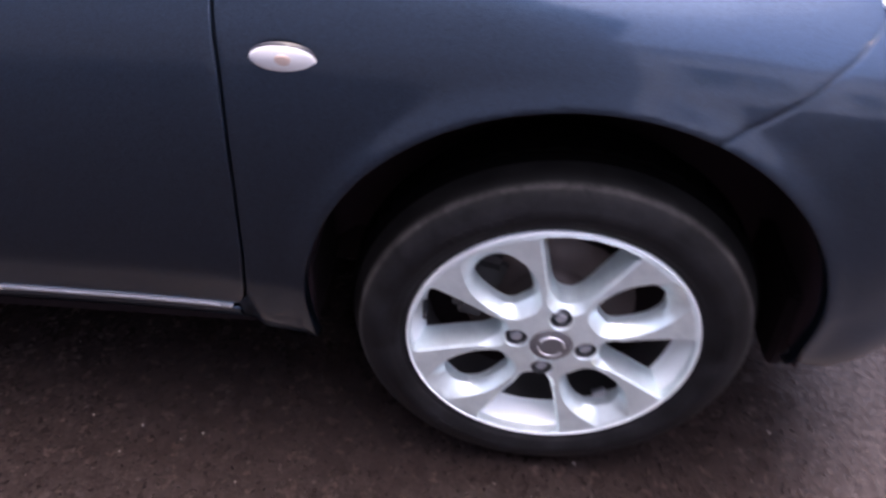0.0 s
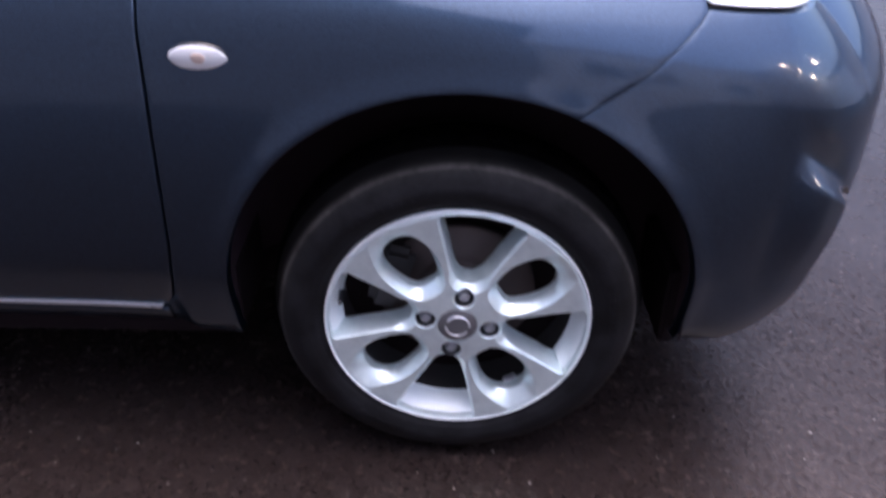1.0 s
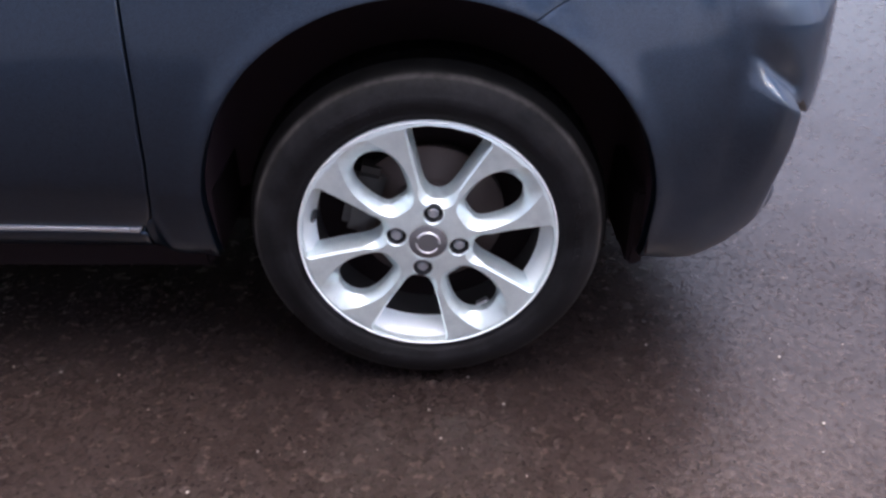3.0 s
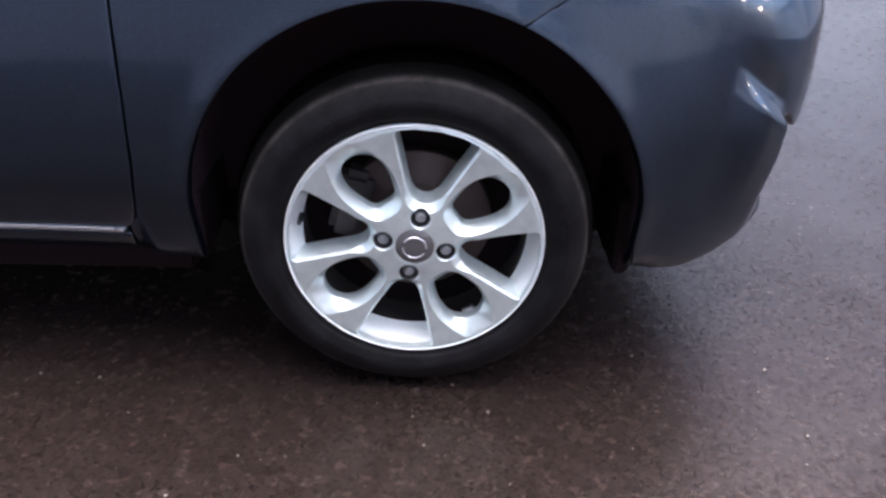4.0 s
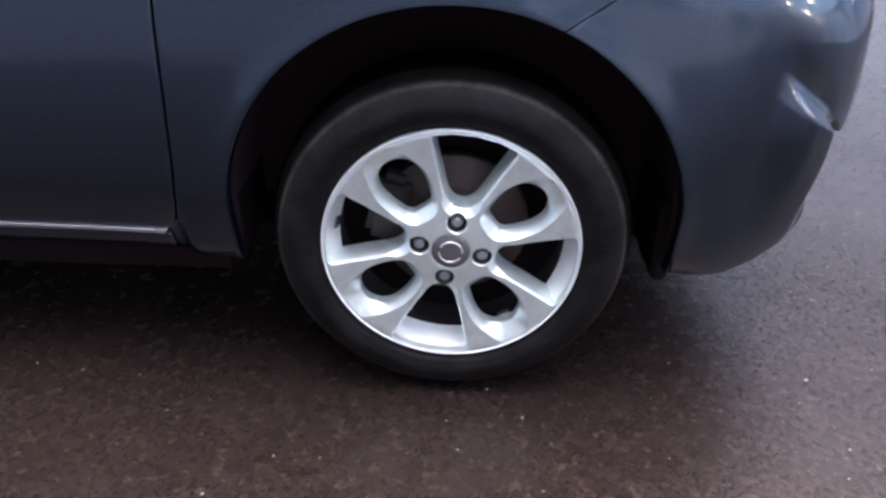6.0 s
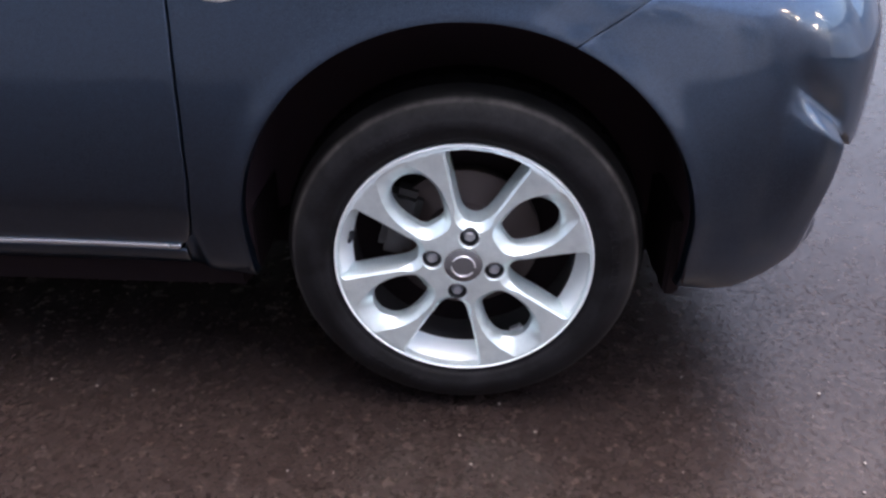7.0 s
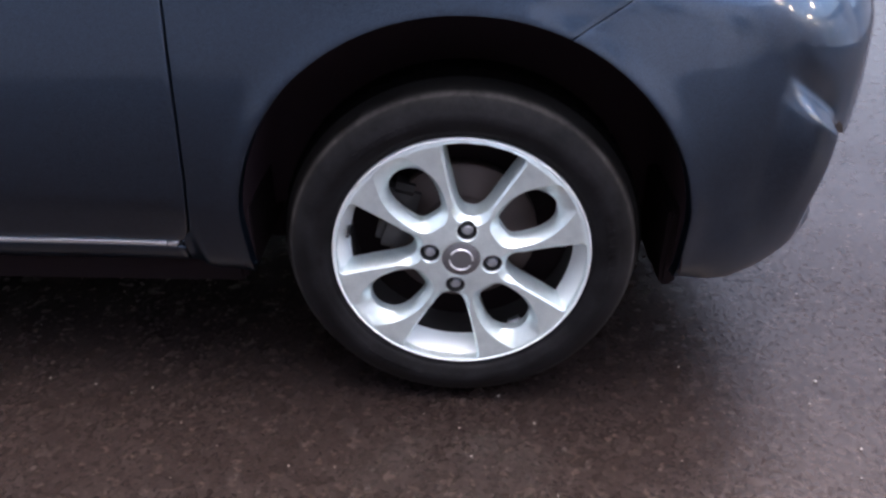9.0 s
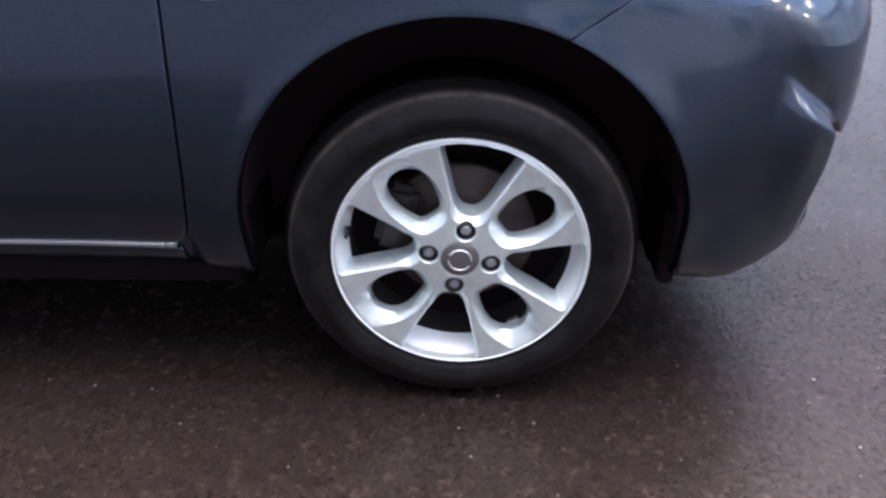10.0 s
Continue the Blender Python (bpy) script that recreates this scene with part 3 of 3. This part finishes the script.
def smooth_by_angle(me, degrees):
    """Marks edges sharper than the angle, so that flat faces stay flat and curves stay soft."""
    bm = bmesh.new()
    bm.from_mesh(me)
    lim = radians(degrees)
    for e in bm.edges:
        e.smooth = len(e.link_faces) != 2 or e.calc_face_angle(0) < lim
    bm.to_mesh(me)
    bm.free()
    return me


def tyre_mesh():
    half = [(0.2030, 0.007), (0.2055, 0.000), (0.2085, -0.0035), (0.2105, -0.0052), (0.2125, -0.0056), (0.2135, -0.0070), (0.2200, -0.0100), (0.2275, -0.0122), (0.2285, -0.0127), (0.2360, -0.0135), (0.2440, -0.0128), (0.2450, -0.0123), (0.2520, -0.0102),
            (0.2590, -0.0067), (0.2650, -0.0022), (0.2700, 0.0032), (0.2745, 0.0105), (0.2780, 0.019), (0.2806, 0.027), (0.2840, 0.036), (0.2880, 0.046), (0.2862, 0.0475), (0.2868, 0.0530), (0.2905, 0.0545), (0.2912, 0.0765)]
    prof = half + [(r, 0.153 - y) for r, y in reversed(half[:-1])]
    steps = 240
    # Rows past the shoulder take the tread colour that holds the arch's shade.
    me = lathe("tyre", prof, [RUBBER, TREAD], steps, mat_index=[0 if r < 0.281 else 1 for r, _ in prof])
    k = len(prof)
    for i in range(steps):
        for j in range(k):
            co = me.vertices[i * k + j].co
            if prof[j][0] > 0.2885 and i % 5 == 0:
                f = 1 - 0.0045 / prof[j][0]
                co.x, co.z = co.x * f, co.z * f
            if co.z < -WHEEL_Z:
                squash = -WHEEL_Z - co.z
                co.z = -WHEEL_Z
                co.y += (-1 if prof[j][1] < 0.0765 else 1) * squash * 0.8
    me.update()
    return smooth_by_angle(me, 35)


def sidewall_marking(start, widths):
    """A run of low raised bars along the sidewall, by their angles in degrees."""
    verts, faces, a = [], [], start
    for w in widths:
        k = len(verts)
        for ang in (a, a + w):
            for r, y in ((0.2310, -0.0126), (0.2312, -0.0142), (0.2402, -0.0142), (0.2404, -0.0126)):
                verts.append((r * math.sin(radians(ang)), y, r * math.cos(radians(ang))))
        faces += [(k, k + 1, k + 5, k + 4), (k + 1, k + 2, k + 6, k + 5), (k + 2, k + 3, k + 7, k + 6), (k, k + 3, k + 2, k + 1), (k + 4, k + 5, k + 6, k + 7)]
        a += w + 1.3
    return mesh_of("marking", verts, faces, RUBBER, False)


def ring_and_barrel():
    prof = [(0.2030, 0.010), (0.2046, 0.004), (0.2046, -0.001), (0.2037, -0.0050), (0.2022, -0.0062), (0.2008, -0.0052), (0.1998, -0.001), (0.1975, 0.006), (0.1885, 0.022), (0.1835, 0.040),
            (0.1810, 0.046), (0.1860, 0.050), (0.1865, 0.085), (0.1860, 0.140), (0.2000, 0.150), (0.2040, 0.158)]
    # Barrel behind the pale front is coloured dark, standing for shade.
    return lathe("barrel", prof, [BARREL, CALIPER_AND_SHADE], 120, mat_index=[0 if y < 0.046 else 1 for _, y in prof])


def bolt_head():
    prof = [(0.0, -0.0010), (0.0066, -0.0012), (0.0078, -0.0002), (0.0086, 0.0012), (0.0098, 0.0040), (0.0108, 0.015), (0.0110, 0.020)]
    me = lathe("wheel_bolt", prof, BOLT, 12)
    return smooth_by_angle(me, 40)


def cap_mesh():
    prof = [(0.0, -0.0085), (0.012, -0.0082), (0.022, -0.0070), (0.0265, -0.0055), (0.0290, -0.0050), (0.0302, -0.0030), (0.0302, 0.012)]
    return lathe("centre_cap", prof, CAP, 48)


def badge_mesh():
    """A plain open ring on the cap."""
    verts, faces = [], []
    n = 40
    for i in range(n + 1):
        a = 2 * math.pi * i / n
        for r, y in ((0.0165, -0.0079), (0.0173, -0.0092), (0.0190, -0.0090), (0.0198, -0.0072)):
            verts.append((r * math.sin(a), y, r * math.cos(a)))
    for i in range(n):
        if 9 <= i <= 11 or 29 <= i <= 31:
            continue
        for q in range(3):
            faces.append((i * 4 + q, i * 4 + q + 1, i * 4 + q + 5, i * 4 + q + 4))
    return mesh_of("badge", verts, faces, TRIM)


def valve_mesh():
    return lathe("valve", [(0.0, -0.012), (0.003, -0.0115), (0.0034, -0.004), (0.0042, 0.0), (0.0052, 0.016), (0.006, 0.022)], LAMP_BLACK, 14)


def caliper_mesh():
    bm = bmesh.new()
    bmesh.ops.create_cube(bm, size=1, matrix=Matrix.LocRotScale((-0.105, 0.083, 0.035), Euler((0, radians(15), 0)), (0.055, 0.05, 0.12)))
    bmesh.ops.bevel(bm, geom=bm.edges[:], offset=0.012, segments=2, affect="EDGES")
    me = bpy.data.meshes.new("brake_caliper")
    bm.to_mesh(me)
    bm.free()
    me.materials.append(CALIPER_AND_SHADE)
    return me


def make_wheel():
    w = new("wheel")
    w.parent = car
    tagged(w, "silver eight-spoke alloy wheel with black tyre")
    tyre = part("tyre", tyre_mesh(), w, "black rubber tyre with dusty shoulder")
    for start in (72, 196, 318):
        part("marking", sidewall_marking(start, (2.2, 1.6, 2.4, 2.0, 1.2, 2.4, 2.0, 2.6)), tyre, "raised rubber bars on the sidewall")
    part("rim", smooth_by_angle(ring_and_barrel(), 50), w, "silver painted alloy rim, inner barrel coloured dark as shade")
    part("spokes", smooth_by_angle(spoked_face(), 22), w, "silver painted alloy spokes")
    for k in range(4):
        c = TURN + k * math.pi / 2
        part("wheel_bolt", bolt_head(), w, "dark steel bolt", at=pose(0.05 * math.sin(c), 0, 0.05 * math.cos(c)))
        part("bolt_seat", lathe("bolt_seat", [(0.0, 0.0175), (0.0125, 0.0170), (0.0145, 0.004), (0.0152, -0.0015)], POCKET, 24), w, at=pose(0.05 * math.sin(c), 0, 0.05 * math.cos(c)))
    part("centre_cap", cap_mesh(), w, "dark grey centre cap")
    part("badge", badge_mesh(), w, "plain metal ring badge", at=pose(0, 0, 0, 0, 12, 0))
    part("valve", valve_mesh(), w, "black rubber valve", at=pose(-0.178, 0.008, 0.036, -8, 0, 0))
    part("balance_weight", lathe("balance_weight", [(0.184, 0.036), (0.1740, 0.035), (0.1730, 0.049), (0.183, 0.050)], TRIM, 6, True, None, (2.54, 2.66)), w, "pale stick-on balance weight")
    part("brake_disc", lathe("brake_disc", [(0.0, 0.060), (0.066, 0.060), (0.068, 0.078), (0.070, 0.080), (0.124, 0.080), (0.125, 0.082), (0.125, 0.100), (0.060, 0.102)], STEEL, 72), w, "dull steel brake disc")
    part("brake_caliper", caliper_mesh(), w)
    part("backing_plate", lathe("backing_plate", [(0.0, 0.118), (0.150, 0.116), (0.1855, 0.112)], BLACK, 72), w)
    return w


wheel = make_wheel()
wheel.matrix_basis = pose(0, 0, WHEEL_Z)
copy_thing(wheel, pose(-2.45, 0, WHEEL_Z, 0, 25, 0))
copy_thing(wheel, pose(0, 2 * MID, WHEEL_Z, 0, 0, 180))
copy_thing(wheel, pose(-2.45, 2 * MID, WHEEL_Z, 0, 40, 180))


# ---- side repeater lamp ----
def oval_shell(name, a, b, bulge, mat, rings=8, n=40, back=0.004):
    """A low domed oval in the x-z plane, bulging to -y."""
    verts, faces = [(0, -bulge, 0)], []
    for j in range(1, rings + 1):
        u = j / rings
        for i in range(n):
            t = 2 * math.pi * i / n
            verts.append((a * u * math.cos(t), -bulge * (1 - u ** 2.6), b * u * math.sin(t)))
    for i in range(n):
        verts.append((a * math.cos(2 * math.pi * i / n), back, b * math.sin(2 * math.pi * i / n)))
    for i in range(n):
        faces.append((0, 1 + i, 1 + (i + 1) % n))
        for j in range(rings):
            p, q = 1 + j * n, 1 + (j + 1) * n
            faces.append((p + i, q + i, q + (i + 1) % n, p + (i + 1) % n))
    return mesh_of(name, verts, faces, mat)


def make_repeater(flip):
    s = float(s_at(-0.3365))
    c = skin(np.array([s]), np.array([0.7035]))[0]
    r = new("side_repeater")
    r.parent = car
    tagged(r, "white oval side repeater lamp with amber bulb")
    y = c[1] if not flip else 2 * MID - c[1]
    r.matrix_basis = pose(c[0], y - (0.0038 if not flip else -0.0038), c[2], 12, 1, 0 if not flip else 180)
    part("lens", oval_shell("lens", 0.0375, 0.0188, 0.005, WHITE_LENS), r, "clear white lens")
    part("seal", oval_shell("seal", 0.0382, 0.0195, 0.0008, LAMP_BLACK, back=0.006), r, "thin black seal")
    part("bulb", oval_shell("bulb", 0.0100, 0.0078, 0.0010, AMBER, 4, 20, 0.001), r, "amber bulb behind the lens", at=pose(0.001, -0.0046, 0.0020))


make_repeater(False)
make_repeater(True)


# ---- headlamps ----
def scaled(points, k, cx=0.405, cz=0.835):
    return [(cx + (x - cx) * k, cz + (z - cz) * k) for x, z in points]


def headlamp(flip):
    h = new("headlamp")
    h.parent = car
    tagged(h, "clear oval headlamp with bright chrome surround")
    part("housing", panel("housing", sz(scaled(HEADLIGHT, 0.96, 0.49, 0.83)), LAMP_BLACK, depth=0.045, grid=0.02, mirrored=flip), h, "black lamp housing")
    bezel = [(0.325, 0.7635), (0.37, 0.7575), (0.422, 0.7525), (0.48, 0.7465), (0.535, 0.742), (0.59, 0.741), (0.633, 0.748), (0.661, 0.769), (0.669, 0.80), (0.657, 0.848),
             (0.645, 0.83), (0.646, 0.79), (0.60, 0.764), (0.53, 0.757), (0.475, 0.7540), (0.42, 0.7575), (0.37, 0.7620), (0.328, 0.7675)]
    part("surround", panel("surround", sz(bezel), REFLECTOR, depth=0.002, skirt=0.03, grid=0.008, step=0.006, roll=0.0015, mirrored=flip), h, "bright chrome surround")
    fin = [(0.332, 0.780), (0.352, 0.774), (0.366, 0.779), (0.371, 0.81), (0.381, 0.86), (0.384, 0.908), (0.352, 0.900), (0.334, 0.86), (0.327, 0.81)]
    part("side_reflector", panel("side_reflector", sz(fin), REFLECTOR, depth=0.008, skirt=0.03, grid=0.01, mirrored=flip), h, "chrome side reflector")
    bowl = [(0.470, 0.7625), (0.53, 0.769), (0.598, 0.771), (0.641, 0.792), (0.64, 0.835), (0.612, 0.878), (0.55, 0.897), (0.488, 0.900), (0.474, 0.86), (0.468, 0.81), (0.455, 0.79), (0.449, 0.772)]
    part("main_reflector", panel("main_reflector", sz(bowl), REFLECTOR, depth=0.010, skirt=0.035, grid=0.01, roll=0.008, mirrored=flip), h, "bright main reflector")
    bulb = [(0.402, 0.80), (0.418, 0.786), (0.438, 0.79), (0.446, 0.812), (0.436, 0.834), (0.415, 0.838), (0.402, 0.822)]
    part("bulb_shade", panel("bulb_shade", sz(bulb), CAP, depth=0.026, skirt=0.02, grid=0.01, roll=0.006, mirrored=flip), h, "dark grey bulb shade")
    lens = part("lens", panel("lens", sz(scaled(HEADLIGHT, 0.985, 0.49, 0.83)), GLASS, depth=-0.001, skirt=0.001, grid=0.012, mirrored=flip), h, "clear lens")
    lens.visible_shadow = False


headlamp(False)
headlamp(True)

# lower opening of the bumper, with its fog lamp
part("lower_grille", panel("lower_grille", sz([(0.582, 0.47), (0.590, 0.36), (0.590, 0.30)]) + [np.array((S_END - 1e-4, 0.30)), np.array((S_END - 1e-4, 0.45))], BLACK, depth=0.05, both=True, grid=0.03), car, "black lower grille recess")
for flip in (False, True):
    part("fog_lamp", panel("fog_lamp", sz([(0.562, 0.462), (0.5595, 0.447), (0.561, 0.433), (0.569, 0.424), (0.577, 0.435), (0.577, 0.456), (0.571, 0.465)]), REFLECTOR, depth=0.002, skirt=0.03, grid=0.01, mirrored=flip), car, "small bright fog lamp ring")


# ---- loose grit on the tarmac ----
def pebble_mesh(size, seed):
    bm = bmesh.new()
    bmesh.ops.create_icosphere(bm, subdivisions=1, radius=size)
    rnd = random.Random(seed)
    for v in bm.verts:
        v.co *= rnd.uniform(0.7, 1.2)
        v.co.z *= 0.6
    me = bpy.data.meshes.new("pebble")
    bm.to_mesh(me)
    bm.free()
    me.materials.append(STONE)
    return me


PEBBLES = [(0.127, -0.064, 3.2), (0.653, -0.108, 3.4), (-0.359, -0.254, 3.6), (-0.657, 0.016, 3.0), (-0.551, 0.008, 2.8), (0.640, 0.061, 3.6), (-0.747, 0.030, 2.4), (-0.584, -0.006, 2.0),
           (0.068, 0.004, 3.2), (0.021, -0.143, 3.0), (0.403, 0.095, 2.6), (0.628, -0.171, 2.4), (0.132, -0.290, 3.0), (0.153, -0.221, 2.2), (-0.270, -0.172, 2.4), (0.0, -0.078, 2.2)]
for i, (x, y, mm) in enumerate(PEBBLES):
    ob = new("pebble", pebble_mesh(0.85 * mm / 1000, i))
    ob.matrix_basis = pose(x, y, mm / 1000 * 0.3, 0, 0, 40 * i)
    tagged(ob, "pale grit pebble lying on the tarmac", "pebble", "pebbles on the tarmac")


def scattered_grit():
    rnd = random.Random(7)
    verts, faces = [], []
    for _ in range(380):
        x, y = rnd.uniform(-1.6, 1.8), rnd.uniform(-1.0, 0.9)
        if abs(x) < 0.32 and y > -0.03:
            continue
        r = 0.0007 + 0.0016 * rnd.random() ** 3
        k = len(verts)
        a = rnd.uniform(0, 6.3)
        for i in range(5):
            t = a + i * 1.2566
            verts.append((x + r * math.cos(t) * rnd.uniform(0.7, 1.2), y + r * math.sin(t) * rnd.uniform(0.7, 1.2), -0.001))
        verts.append((x, y, r * rnd.uniform(0.7, 1.1)))
        faces += [(k + i, k + (i + 1) % 5, k + 5) for i in range(5)]
    ob = new("loose_grit", mesh_of("loose_grit", verts, faces, STONE, False))
    tagged(ob, "fine pale grit scattered over the tarmac", "grit", kind="stuff")


scattered_grit()


# ---- round the yard, behind the eye: what the paint mirrors, with added, unseen buildings ----
WALL = material("weathered_grey_render", (0.30, 0.30, 0.31), 0.9)
PALE_RENDER = material("pale_render", (0.76, 0.77, 0.78), 0.85)
WINDOW = material("dim_window_glass", (0.22, 0.23, 0.25), 0.15)
PALE = material("pale_painted_steel", (0.82, 0.84, 0.86), 0.5)
CLADDING = material("pale_grey_cladding", (0.56, 0.53, 0.525), 0.6)
LAMP_GLOW = bpy.data.materials.new("amber_lamp_glow")
LAMP_GLOW.use_nodes = True
_p = LAMP_GLOW.node_tree.nodes["Principled BSDF"]
_p.inputs["Base Color"].default_value = (0.9, 0.7, 0.45, 1)
_p.inputs["Emission Color"].default_value = (1.0, 0.76, 0.52, 1)
_p.inputs["Emission Strength"].default_value = 35.0
POLE = material("galvanised_pole", (0.3, 0.31, 0.32), 0.5, 0.8)


def low_building(name, a, b, roof, label, mat=None):
    h = tagged(new(name), label, "building")
    h.matrix_basis = pose(0, 0, 0)
    part("wall", slab("wall", (a[0], a[1], 0), (b[0], b[1], b[2]), mat or WALL, 0.03), h)
    part("roof", slab("roof", (a[0] - 0.05, a[1] - 0.05, b[2]), (b[0] + 0.05, b[1] + 0.05, b[2] + roof), mat or WALL, 0.02), h)
    return h


# Unseen stand-ins: their heights and tones set what the paint mirrors.
annexe = low_building("annexe_stand_in", (0.82, -12, 0), (4.65, -3.21, 2.5), 0.2, "unseen low pale annexe with windows, added for the paint to mirror", PALE_RENDER)
side_stand_in = low_building("side_stand_in", (4.7, -16, 0), (12, -1.15, 2.6), 0.1, "unseen low pale grey block, standing in for the mirrored skyline", CLADDING)
front_stand_in = low_building("front_stand_in", (4.7, -1.1, 0), (9, 7, 1.35), 0.1, "unseen low grey block with a white front, added to be mirrored", CLADDING)

# White panels added to give the bumper something bright to mirror.
for k in range(4):
    part("pale_panel", slab("pale_panel", (4.62, 0.0, 0.06 + 0.30 * k), (4.69, 2.2, 0.35 + 0.30 * k), PALE, 0.01), front_stand_in, "white panel added for the bumper to mirror")


def annexe_window(x0, x1, z0, z1):
    """A dark window with a white frame, set proud of the wall."""
    y = -3.20
    w = part("window", slab("window", (x0, y - 0.008, z0), (x1, y + 0.005, z1), WINDOW, 0), annexe, "dark window pane")
    for a, b in (((x0 - 0.06, z1), (x1 + 0.06, z1 + 0.07)), ((x0 - 0.06, z0 - 0.07), (x1 + 0.06, z0)), ((x0 - 0.06, z0), (x0, z1)), ((x1, z0), (x1 + 0.06, z1))):
        part("frame", slab("frame", (a[0], y - 0.008, a[1]), (b[0], y + 0.04, b[1]), PALE, 0.005), w, "white window frame")


# Windows and door are made up, to break the wall's mirror image.
for x0, x1, z0, z1 in ((1.25, 1.75, 0.95, 1.75), (1.95, 2.45, 0.95, 1.75), (3.3, 3.9, 0.6, 1.5)):
    annexe_window(x0, x1, z0, z1)
part("door", slab("door", (2.70, -3.20, 0.02), (3.10, -3.16, 1.25), PALE, 0.01), annexe, "white side door")


def gabled_hall():
    """An unseen gabled hall, added as mirrored skyline and to block low sky."""
    h = tagged(new("hall_stand_in"), "unseen grey gabled hall with a dark roof, added to block sky", "building")
    h.matrix_basis = pose(0, 0, 0)
    x0, xm, x1, eave, ridge, y0, y1 = -10.8, -5.0, 0.8, 4.0, 8.4, -14.0, -3.2
    rim = [(x0, 0), (x1, 0), (x1, eave), (xm, ridge), (x0, eave)]
    verts = [(x, y1, z) for x, z in rim] + [(x, y0, z) for x, z in rim]
    faces = [(4, 3, 2, 1, 0), (5, 6, 7, 8, 9)] + [(i, (i + 1) % 5, (i + 1) % 5 + 5, i + 5) for i in range(5)]
    part("wall", mesh_of("wall", verts, faces, WALL, False), h)
    for side in (x0, x1):
        out = side + (0.3 if side > xm else -0.3)
        low = eave - 0.3 * (ridge - eave) / (x1 - xm)
        v = [(xm, y, ridge + k) for k in (0.01, 0.13) for y in (y0 - 0.3, y1 + 0.2)] + [(out, y, low + k) for k in (0.01, 0.13) for y in (y0 - 0.3, y1 + 0.2)]
        part("roof", mesh_of("roof", v, [(0, 1, 5, 4), (2, 6, 7, 3), (1, 3, 7, 5), (0, 4, 6, 2), (4, 5, 7, 6), (0, 2, 3, 1)], BLACK, False), h)


gabled_hall()


def yard_lamp(x, y, h):
    lamp = tagged(new("yard_lamp"), "slim grey lamp post with a lit amber head", "lamp post", "lamp posts in the yard")
    lamp.matrix_basis = pose(x, y, 0)
    bm = bmesh.new()
    bmesh.ops.create_cone(bm, cap_ends=True, segments=12, radius1=0.03, radius2=0.02, depth=h, matrix=Matrix.Translation((0, 0, h / 2)))
    me = bpy.data.meshes.new("pole")
    bm.to_mesh(me)
    bm.free()
    me.materials.append(POLE)
    part("pole", me, lamp)
    part("head", slab("head", (-0.08, -0.09, h - 0.02), (0.10, 0.09, h + 0.04), POLE, 0.02), lamp)
    part("lit_panel", slab("lit_panel", (-0.06, -0.06, h - 0.13), (0.06, 0.06, h - 0.024), LAMP_GLOW, 0.02), lamp)


for x, y, h in ((4.4, -1.42, 2.70), (4.4, -0.75, 2.05), (4.4, -0.08, 1.62), (4.4, 0.65, 1.95)):
    yard_lamp(x, y, h)
